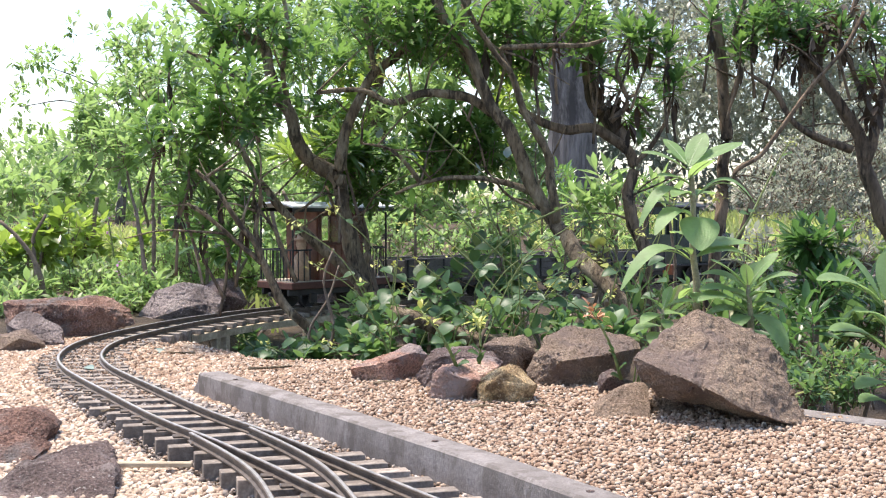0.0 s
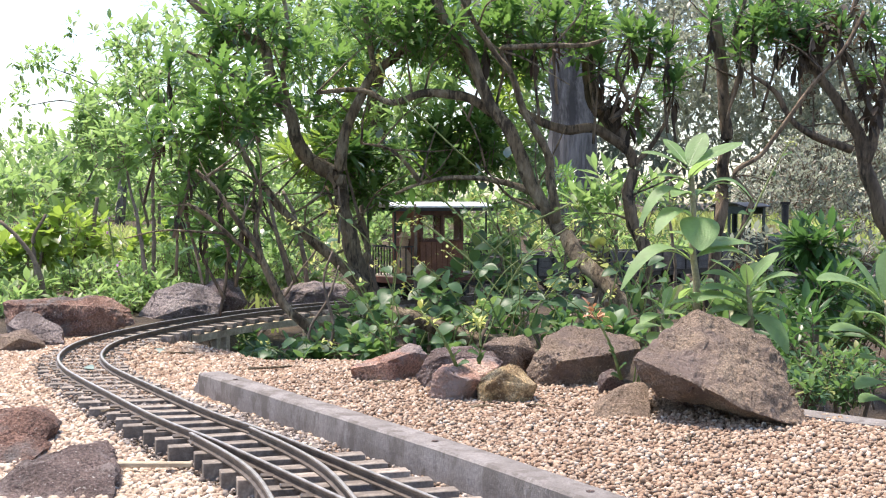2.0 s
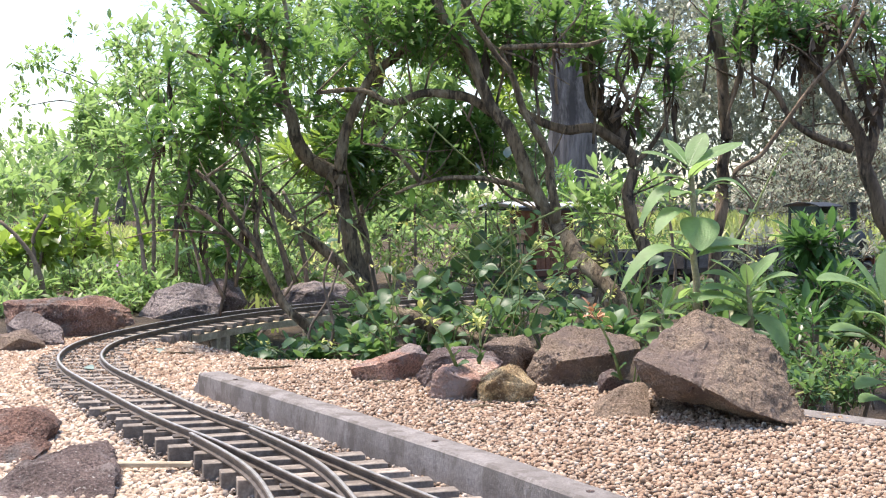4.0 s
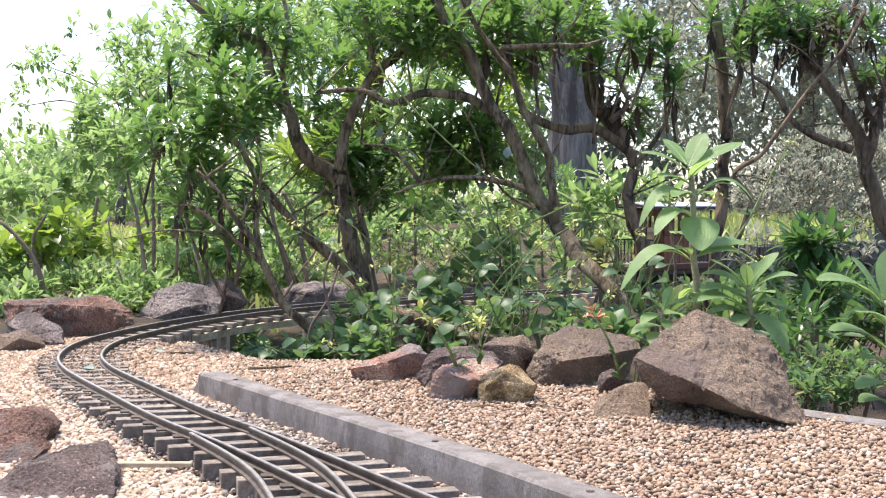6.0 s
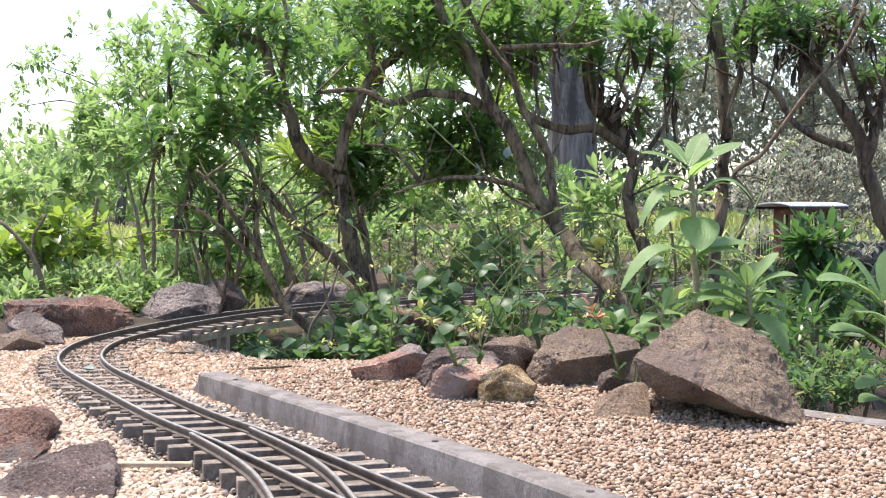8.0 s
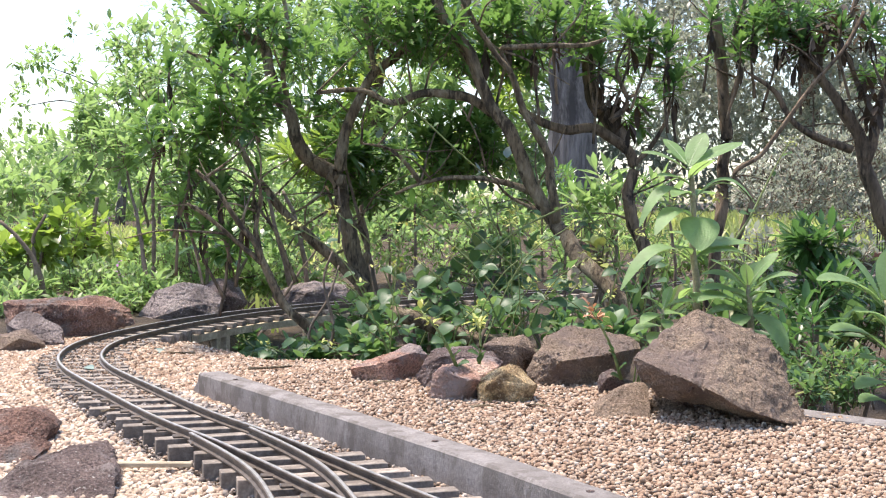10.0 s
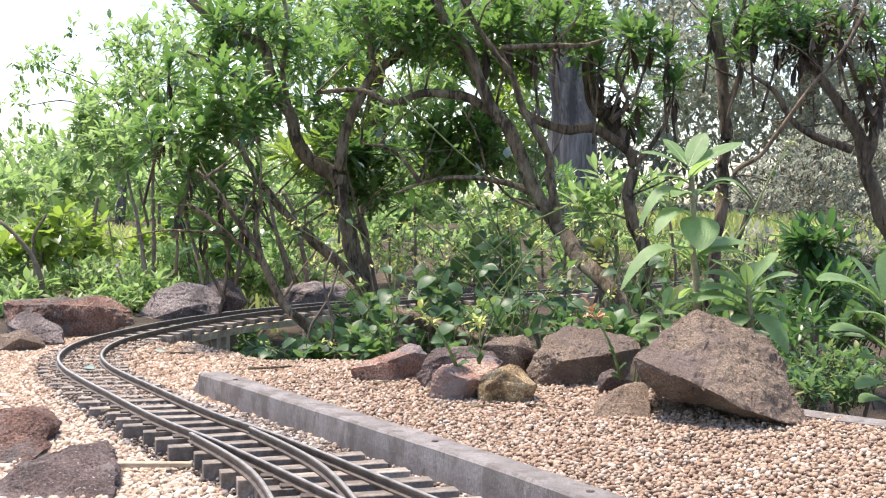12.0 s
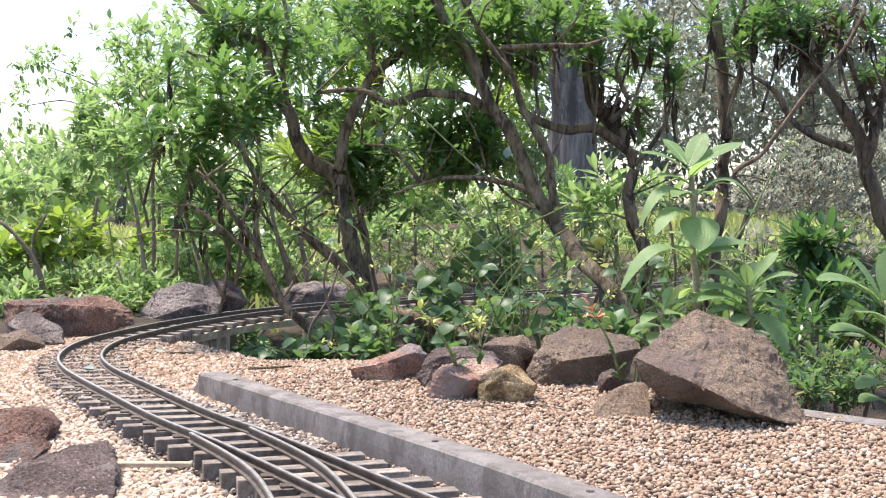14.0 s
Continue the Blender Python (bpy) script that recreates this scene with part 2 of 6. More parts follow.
def sweep(line, rings, bm=None, closed_profile=True):
    """Skins one ring of points (lists of offsets across and up) along a line; caps both ends."""
    bm = bm or bmesh.new()
    made, n = [], len(line)
    up0 = Vector((0, 0, 1))
    for i, p in enumerate(line):
        d = (line[min(i + 1, n - 1)] - line[max(i - 1, 0)]).normalized()
        side = d.cross(up0)
        side = side.normalized() if side.length > 1e-4 else Vector((1, 0, 0))
        up = side.cross(d)
        made.append([bm.verts.new(p + side * a + up * b) for a, b in rings(i)])
    for r0, r1 in zip(made, made[1:]):
        k = len(r0)
        for j in range(k):
            bm.faces.new((r0[j], r0[(j + 1) % k], r1[(j + 1) % k], r1[j]))
    bm.faces.new(made[0][::-1])
    bm.faces.new(made[-1])
    return bm


def limb(points, r0, r1, bm=None, seg=9, knot=0.18, step=0.012, seed=0.0, lobes=0.10):
    """A tapered, knotty branch through the points."""
    line = spline(points, max(step, r0 * 0.7))
    n = len(line)
    for i, p in enumerate(line):
        wob = noise.noise_vector(p * 22 + Vector((seed, 0, 0))) * min(r0, 0.02) * 0.5
        line[i] = p + wob * min(1, i / 3)

    def ring(i):
        r = r0 + (r1 - r0) * (i / max(1, n - 1)) ** 0.85
        p = line[i]
        res = []
        for j in range(seg):
            a = 2 * math.pi * j / seg
            k = 1 + 0.45 * knot * noise.noise(Vector((math.cos(a) * 3.4, math.sin(a) * 3.4, (p.x + p.z) * 14 + seed))) + knot * noise.noise(Vector((math.cos(a) * 1.6, math.sin(a) * 1.6, 0)) + p * 30) + lobes * math.sin(3 * a + p.z * 25 + seed)
            res.append((r * k * math.cos(a), r * k * math.sin(a)))
        return res
    return sweep(line, ring, bm)


def stone(name, corners, deep, material, label, seed, group, sit=True, rough=0.026):
    """A broken stone: the hull of its corners and of a smaller back, sunk a little into the ground, split and roughened."""
    rnd = random.Random(seed)
    n = len(corners)
    cx, cy, cz = (sum(p[k] for p in corners) / n for k in range(3))
    lo = min(p[2] for p in corners)
    bm = bmesh.new()
    for x, y, z in corners:
        bm.verts.new((x, y, z))
        f = rnd.uniform(0.6, 0.85)
        bm.verts.new((cx + (x - cx) * f, max(y, cy) + deep * rnd.uniform(0.5, 0.9), cz + (z - cz) * f * 0.9 - 0.004))
        if sit and z < lo + 0.3 * (cz - lo):
            bm.verts.new((x, y + 0.004, z - 0.012))
    bmesh.ops.convex_hull(bm, input=bm.verts[:], use_existing_faces=False)
    bmesh.ops.delete(bm, geom=[v for v in bm.verts if not v.link_faces], context="VERTS")
    size = max(p[0] for p in corners) - min(p[0] for p in corners)
    bmesh.ops.remove_doubles(bm, verts=bm.verts[:], dist=size * 0.02)
    bmesh.ops.triangulate(bm, faces=bm.faces[:])
    for _ in range(7):
        long = [e for e in bm.edges if e.calc_length() > size * 0.02]
        if not long:
            break
        bmesh.ops.subdivide_edges(bm, edges=long, cuts=1)
        bmesh.ops.triangulate(bm, faces=bm.faces[:])
    bm.normal_update()
    off = Vector((seed * 3.1, seed * 1.7, 0))
    move = {}
    for v in bm.verts:
        q = v.co / size
        step = round(noise.noise(q * 3.2 + off) * 3) / 3
        wave = noise.fractal(q * 3.0 + off, 0.8, 2.1, 5)
        crack = max(0.0, 0.10 - abs(noise.noise(Vector((q.x * 2.4, q.y * 2.4, q.z * 5)) + off))) * 4
        grit = noise.noise(q * 24 + off) * 0.55 + noise.noise(q * 50 + off) * 0.5 - 0.5 * max(0.0, noise.noise(q * 13 + off) - 0.25)
        move[v] = v.normal * size * rough * (1.15 * wave + 0.75 * step - crack + 0.5 * grit)
    for v, d in move.items():
        v.co += d
    return solid(name, bm, material, label, "rock", group)


# --- leaves, joined by the thousand
def leaf_shape(length, width, fold=0.25, droop=0.25, rows=4, tip=0.9, belly=0.45):
    """Corners and faces of one leaf, from its stalk at the origin along +y, folded at its midrib."""
    vs, fs = [(0, 0, 0)], []
    for i in range(1, rows):
        t = i / rows
        w = width / 2 * math.sin(math.pi * t ** (math.log(0.5) / math.log(belly))) ** tip
        z = -droop * length * t * t
        vs += [(-w, t * length, z + fold * w), (0, t * length, z), (w, t * length, z + fold * w)]
    vs.append((0, length, -droop * length))
    fs += [(0, 2, 1), (0, 3, 2)]
    for i in range(rows - 2):
        a = 1 + 3 * i
        fs += [(a, a + 1, a + 4, a + 3), (a + 1, a + 2, a + 5, a + 4)]
    a = 1 + 3 * (rows - 2)
    fs += [(a, a + 1, len(vs) - 1), (a + 1, a + 2, len(vs) - 1)]
    return np.array(vs, float), fs


class Heap:
    """Copies of small shapes gathered into one mesh."""

    def __init__(self):
        self.v, self.f, self.n = [], [], 0

    def add(self, shape, mats):
        vs, fs = shape
        mats = np.asarray(mats, float).reshape(-1, 4, 4)
        if not len(mats):
            return
        p = np.einsum("nij,kj->nki", mats[:, :3, :3], vs) + mats[:, None, :3, 3]
        self.v.append(p.reshape(-1, 3))
        k = len(vs)
        base = (np.arange(len(mats)) * k + self.n)
        for f in fs:
            self.f.append((base[:, None] + np.array(f)[None, :]))
        self.n += k * len(mats)

    def mesh(self, name, material, smooth=True):
        me = bpy.data.meshes.new(name)
        if self.n:
            co = np.concatenate(self.v)
            loops = np.concatenate([a.ravel() for a in self.f])
            tot = np.concatenate([np.full(len(a), a.shape[1]) for a in self.f])
            me.vertices.add(len(co))
            me.vertices.foreach_set("co", co.ravel())
            me.loops.add(len(loops))
            me.loops.foreach_set("vertex_index", loops.astype(np.int32))
            me.polygons.add(len(tot))
            me.polygons.foreach_set("loop_start", np.concatenate([[0], np.cumsum(tot)[:-1]]).astype(np.int32))
            me.polygons.foreach_set("loop_total", tot.astype(np.int32))
            me.update(calc_edges=True)
            me.validate()
            if smooth:
                me.polygons.foreach_set("use_smooth", [True] * len(me.polygons))
        me.materials.append(material)
        return me

    def part(self, name, material, parent, label="", kind=""):
        ob = new(name, self.mesh(name, material))
        ob.parent = parent
        return tagged(ob, label, "", "", kind)


def aim(at, way, roll=0.0, size=1.0):
    """A matrix that lays +y along way at a place, rolled about it."""
    y = Vector(way).normalized()
    x = y.cross(Vector((0, 0, 1)))
    x = x.normalized() if x.length > 1e-3 else Vector((1, 0, 0))
    z = x.cross(y)
    m = Matrix((x, y, z)).transposed() @ Matrix.Rotation(roll, 3, "Y")
    return Matrix.Translation(at) @ (m * size).to_4x4()


def whorl(rnd, at, way, count, size, spread=(22, 88)):
    """Leaves round a twig's tip."""
    way = Vector(way).normalized()
    side = way.orthogonal().normalized()
    out = []
    a = rnd.uniform(0, 6.3)
    for i in range(count):
        a += 2.4 + rnd.uniform(-0.2, 0.2)
        tilt = radians(spread[0] + (spread[1] - spread[0]) * i / max(1, count - 1) + rnd.uniform(-8, 8))
        d = way * math.cos(tilt) + (Matrix.Rotation(a, 3, way) @ side) * math.sin(tilt)
        back = way * (-0.35 * size * i / count * 2)
        out.append(aim(Vector(at) + back, d, rnd.uniform(-0.4, 0.4), size * rnd.uniform(0.65, 1.1)))
    return out


LANCE = leaf_shape(1.0, 0.27, 0.35, 0.10, 4, 0.85, 0.55)
def lobed_shape(width, droop, rows=9):
    """A leaf with toothed edges: every other row is drawn in."""
    vs, fs = leaf_shape(1.0, width, 0.3, droop, rows, 0.7, 0.52)
    for i in range(1, rows):
        if i % 2 == 0:
            for k in (1 + 3 * (i - 1), 3 + 3 * (i - 1)):
                vs[k][0] *= 0.5
                vs[k][1] -= 0.03
    return vs, fs


LOBED = lobed_shape(0.36, 0.14)
OVAL = leaf_shape(1.0, 0.66, 0.22, 0.18, 5, 0.75, 0.46)
SPRIG = leaf_shape(1.0, 0.42, 0.2, 0.2, 3, 0.9, 0.45)
STICK = (np.array([(1, 0, 0), (-0.5, 0, 0.87), (-0.5, 0, -0.87), (0.5, 1, 0), (-0.25, 1, 0.43), (-0.25, 1, -0.43)]),
         [(0, 1, 4, 3), (1, 2, 5, 4), (2, 0, 3, 5), (3, 4, 5), (0, 2, 1)])
BLADE = leaf_shape(1.0, 0.05, 0.2, 0.45, 4, 0.5, 0.3)


def crown(name, blobs, clumps, size, material, parent, seed, shape=LANCE, count=9, up=0.55, twigs=None):
    """Leaf whorls scattered through blobs (x, y, z, rx, ry, rz), thicker towards the outside, with twigs that reach them."""
    rnd = random.Random(seed)
    heap, tw = Heap(), Heap()
    sticks = []
    vol = [b[3] * b[5] for b in blobs]
    mats = []
    for _ in range(clumps):
        b = rnd.choices(blobs, vol)[0]
        d = Vector((rnd.gauss(0, 1), rnd.gauss(0, 1), rnd.gauss(0, 1))).normalized()
        r = rnd.uniform(0.25, 1.0) ** 0.6
        c = Vector(b[:3])
        p = c + Vector((d.x * b[3], d.y * b[4], d.z * b[5])) * r
        if noise.noise(p * 5.5 / max(0.4, b[3]) * 0.5 + Vector((seed, 0, 0))) < -0.12:
            continue
        way = (d * 0.8 + Vector((rnd.uniform(-0.5, 0.5), rnd.uniform(-0.5, 0.5), up + rnd.uniform(-0.3, 0.3))))
        s = size * rnd.uniform(0.7, 1.25)
        mats += whorl(rnd, p, way, count, s)
        if twigs:
            q = p - way.normalized() * s * rnd.uniform(0.8, 1.7) + Vector((0, 0, -0.3 * s))
            sticks.append(np.array(aim(q, p - q) @ Matrix.Diagonal((twigs, (p - q).length, twigs, 1))))
    heap.add(shape, [np.array(m) for m in mats])
    if twigs:
        tw.add(STICK, sticks)
        tw.part("fine_twig", M_TWIG, parent, "", "stuff")
    return heap.part("foliage", material, parent, kind="stuff")


# ---------------------------------------------------------------- ground
def smooth01(a, b, v):
    t = min(1.0, max(0.0, (v - a) / (b - a)))
    return t * t * (3 - 2 * t)


MAIN = [(0.18, 0.40), (0.077, 0.57), (-0.027, 0.742), (-0.144, 0.935), (-0.2085, 1.0295), (-0.2485, 1.0935), (-0.313, 1.206),
        (-0.364, 1.295), (-0.403, 1.3695), (-0.436, 1.453), (-0.455, 1.539), (-0.461, 1.622), (-0.454, 1.70), (-0.4375, 1.781),
        (-0.412, 1.88), (-0.375, 1.98), (-0.326, 2.075), (-0.262, 2.165), (-0.19, 2.243), (0.05, 2.43), (0.242, 2.577), (0.572, 2.84),
        (1.168, 3.3), (2.4, 4.25), (4.0, 5.5)]
BRANCH = [(-0.06, 0.40), (-0.062, 0.60), (-0.07, 0.70), (-0.085, 0.767), (-0.109, 0.842), (-0.142, 0.912), (-0.196, 1.008)]
GAUGE, RAIL_Z, SLEEPER_Z = 0.050, 0.022, 0.0145
TRESTLE, TRESTLE_TOP = 1.62, 0.0062


def flat_line(points, z, step=0.01):
    return spline([(x, y, z) for x, y in points], step)


def side_line(line, off):
    out = []
    for i, p in enumerate(line):
        d = (line[min(i + 1, len(line) - 1)] - line[max(i - 1, 0)]).normalized()
        out.append(p + d.cross(Vector((0, 0, 1))) * off)
    return out


MAIN_LINE = flat_line(MAIN, RAIL_Z)
MAIN_S = [0.0]
for pa, pb in zip(MAIN_LINE, MAIN_LINE[1:]):
    MAIN_S.append(MAIN_S[-1] + (pb - pa).length)


def on_track(s):
    """Place on the main line's centre at the length s, and the way it runs."""
    i = int(np.clip(np.searchsorted(MAIN_S, s) - 1, 0, len(MAIN_S) - 2))
    k = (s - MAIN_S[i]) / (MAIN_S[i + 1] - MAIN_S[i])
    p = MAIN_LINE[i].lerp(MAIN_LINE[i + 1], k)
    return p, (MAIN_LINE[i + 1] - MAIN_LINE[i]).normalized()


MAIN_NP = np.array([p[:] for p in MAIN_LINE])


def track_gap(x, y):
    """How far a place lies from the main line's middle."""
    q = MAIN_NP[np.abs(MAIN_NP[:, 1] - y) < 0.1]
    return float(np.min(np.hypot(q[:, 0] - x, q[:, 1] - y))) if len(q) else 9.0


BED_BACK = [(-0.437, 1.86), (-0.37, 1.77), (-0.29, 1.65), (-0.21, 1.50), (-0.107, 1.42), (0.097, 1.32), (0.309, 1.06), (0.42, 0.96), (0.8, 0.7)]
KERB = [(-0.268, 1.300), (-0.262, 1.290), (-0.0605, 0.976), (0.0065, 0.871), (0.080, 0.745), (0.17, 0.592), (0.27, 0.422)]


def bed_back(x):
    return float(np.interp(x, [p[0] for p in BED_BACK], [p[1] for p in BED_BACK]))


def kerb_side(x, y):
    """How far a place lies behind the kerb's face."""
    return (x - float(np.interp(-y, [-p[1] for p in KERB], [p[0] for p in KERB]))) * 0.84


def height(x, y):
    s = kerb_side(x, y)
    past = smooth01(1.16, 1.42, y)
    z = 0.021 * smooth01(0.012 - 0.05 * past, 0.026 + 0.13 * past, s)
    if x > -0.55 or y > 1.75:
        back = bed_back(x)
        if x < -0.437:
            back += (-0.437 - x) * 5
        z -= (0.20 - 0.08 * smooth01(1.9, 2.6, y)) * smooth01(0.0, 0.07, y - back) * (1 - 0.75 * smooth01(2.6, 4.5, y)) * (1 - 0.8 * smooth01(-0.42, -0.6, x)) * (1 - smooth01(0.9, 1.6, x))
    d = track_gap(x, y)
    if y < 2.1:
        bank = smooth01(0.95, 1.25, y)
        d += 0.2 * smooth01(1.70, 1.78, y)
        lift = (0.0015 + 0.0112 * bank) * (1 - smooth01(0.035, 0.06 + 0.03 * bank, d))
        z = max(z, lift) if lift > 0 else z
    z += 0.012 * noise.noise(Vector((x * 2.2, y * 2.2, 0))) * smooth01(1.2, 2.5, y) + 0.0012 * noise.noise(Vector((x * 25, y * 25, 3)))
    return z


def ground():
    xs = [i * 0.01 for i in range(-90, 91)]
    ys = [i * 0.02 for i in range(0, 30)] + [0.6 + i * 0.01 for i in range(200)] + [2.6 + i * 0.04 for i in range(20)]
    v = 0.9
    while v < 600:
        v *= 1.28
        xs = [-v] + xs + [v]
    v = ys[-1]
    while v < 900:
        v *= 1.2
        ys.append(v)
    ys = [-200, -60, -20, -6, -2, -0.8, -0.3, -0.1] + ys
    vs = [(x, y, height(x, y)) for y in ys for x in xs]
    w = len(xs)
    fs = [(j * w + i, j * w + i + 1, (j + 1) * w + i + 1, (j + 1) * w + i) for j in range(len(ys) - 1) for i in range(w - 1)]
    me = bpy.data.meshes.new("ground")
    me.from_pydata(vs, [], fs)
    me.materials.append(M_SOIL)
    me.polygons.foreach_set("use_smooth", [True] * len(fs))
    tagged(new("ground", me), "brown soil under gravel, leaf litter and undergrowth", "ground", "", "structure")


ground()

# ---------------------------------------------------------------- track
def rail_profile(_):
    return [(-0.0030, -0.0075), (0.0030, -0.0075), (0.0030, -0.0063), (0.0009, -0.0055), (0.0009, -0.0028), (0.0019, -0.0020),
            (0.0019, -0.0003), (0.0013, 0.0), (-0.0013, 0.0), (-0.0019, -0.0003), (-0.0019, -0.0020), (-0.0009, -0.0028),
            (-0.0009, -0.0055), (-0.0030, -0.0063)]


def add_rail(line, parent, label=""):
    body = part("rail", sweep(line, rail_profile), M_RAIL, parent, label)
    top = [p + Vector((0, 0, 0.00025)) for p in line]
    part("rail_head", sweep(top, lambda i: [(-0.0012, -0.0004), (0.0012, -0.0004), (0.0010, 0.0), (-0.0010, 0.0)]), M_RAILTOP, body,
         "bright worn top of the rail")


def track():
    t = thing("railway_track", "miniature steel rails on weathered timber sleepers, curving through gravel", "railway track")
    for off in (-GAUGE / 2, GAUGE / 2):
        add_rail(side_line(MAIN_LINE, off), t)
    bl = flat_line(BRANCH, RAIL_Z + 0.0002)
    k = len(bl)
    add_rail(side_line(bl, GAUGE / 2)[:k - 3], t)
    add_rail(side_line(bl, -GAUGE / 2)[:k - 3], t)
    rnd = random.Random(5)
    meshes = []
    for length, width in ((0.100, 0.0125), (0.104, 0.0135), (0.097, 0.012), (0.122, 0.0135)):
        me = mesh_from("sleeper", box(-length / 2, length / 2, -width / 2, width / 2, -0.017, 0, 0.0005), M_SLEEPER)
        meshes.append(me)
    thin = mesh_from("sleeper", box(-0.052, 0.052, -0.0062, 0.0062, -0.0078, 0, 0.0005), M_SLEEPER)
    chair = mesh_from("rail_chair", box(-0.0055, 0.0055, -0.004, 0.004, -0.0002, 0.0022, 0.0008), M_RAIL)
    s, i = 0.05, 0
    while s < MAIN_S[-1] - 0.9:
        p, d = on_track(s)
        turnout = 0.28 < s < 0.62
        skew = -radians(17) * (1 - smooth01(1.1, 1.5, s))
        ang = math.atan2(d.y, d.x) - math.pi / 2 + skew + rnd.uniform(-0.03, 0.03)
        ob = new("sleeper", thin if s > TRESTLE else meshes[3] if turnout else meshes[rnd.randrange(3)])
        ob.parent = t
        shift = 0.009 if turnout else rnd.uniform(-0.004, 0.004)
        c = Vector((p.x, p.y, SLEEPER_Z + rnd.uniform(-0.0006, 0.0004)))
        m = Matrix.Translation(c) @ Matrix.Rotation(ang, 4, "Z")
        ob.matrix_basis = m @ Matrix.Translation((shift, 0, 0))
        if s < 1.5:
            for off in (-GAUGE / 2 - 0.004, GAUGE / 2 + 0.004):
                ch = new("rail_chair", chair)
                ch.parent = ob
                ch.matrix_basis = Matrix.Translation((off / math.cos(skew) - shift, off * math.tan(-skew) * 0.1, 0))
        s += 0.0345 + rnd.uniform(-0.002, 0.002)
        i += 1
    part("point_rod", box(-0.31, -0.19, 0.912, 0.917, 0.006, 0.010, 0.0008), M_TIMBER, t, "thin brown switch rod")


track()


def trestle():
    t = thing("trestle_bridge", "low weathered timber trestle carrying the rails over shaded undergrowth", "bridge")
    stretch = [p for p, s in zip(MAIN_LINE, MAIN_S) if TRESTLE < s < MAIN_S[-1] - 0.9]
    low = [Vector((p.x, p.y, TRESTLE_TOP)) for p in stretch]
    for off in (-0.046, 0.046):
        part("beam", sweep(side_line(low, -off), lambda i: [(-0.005, -0.0115), (0.005, -0.0115), (0.005, -0.0002), (-0.005, -0.0002)]), M_TIMBER, t)
    s, k = TRESTLE + 0.075, 0
    while s < MAIN_S[-1] - 1.0:
        p, d = on_track(s)
        n = Vector((d.y, -d.x, 0))
        for off in (0.0455, -0.0455):
            q = p + n * off
            part("post", box(-0.006, 0.006, -0.006, 0.006, height(q.x, q.y) - 0.02, TRESTLE_TOP - 0.0117, 0.0008, None,
                             Matrix.Translation((q.x, q.y, 0)) @ Matrix.Rotation(math.atan2(d.y, d.x), 4, "Z")), M_TIMBER, t)
        k += 1
        s += 0.03 if k % 2 else 0.32


trestle()


def kerb():
    line = flat_line(KERB, 0.0, 0.008)

    def ring(i):
        w = 0.0007 * noise.noise(line[i] * 30) + 0.0004 * noise.noise(line[i] * 110)
        chip = max(0.0, noise.noise(line[i] * 45 + Vector((9, 0, 0))) - 0.25) * 0.004
        z = 0.026 + 0.0003 * noise.noise(line[i] * 14 + Vector((3, 0, 0)))
        z -= 0.017 * (1 - min(1.0, i / 2))
        return [(0.0015 + w, -0.03), (-0.0255, -0.03), (-0.0255, z - 0.0012), (-0.0245, z), (-0.0022 - chip + w, z), (w, z - 0.002 - chip), (0.0008 + w, z - 0.014)]
    k = thing("concrete_kerb", "low grey concrete kerb edging the raised gravel bed", "kerb")
    part("concrete_bar", sweep(line, ring), M_CONCRETE, k)
    for x, y in ((-0.212, 1.235), (-0.006, 0.913), (0.092, 0.752)):
        part("peg_hole", rod((x, y, 0.0250), (x, y, 0.0267), 0.0030, 0.0027, 10), M_ROCKDARK, k, "dark rusty peg head")
    line2 = flat_line([(0.25, 1.10), (0.33, 1.01), (0.42, 0.93), (0.6, 0.78), (0.8, 0.6)], 0.0, 0.02)
    k2 = thing("concrete_edging", "pale concrete edging strip behind the gravel bed", "kerb")
    part("concrete_bar", sweep(line2, lambda i: [(-0.03, -0.04), (0.0, -0.04), (0.0, 0.0245), (-0.03, 0.0245)][::-1]), M_CONCRETE, k2)


kerb()


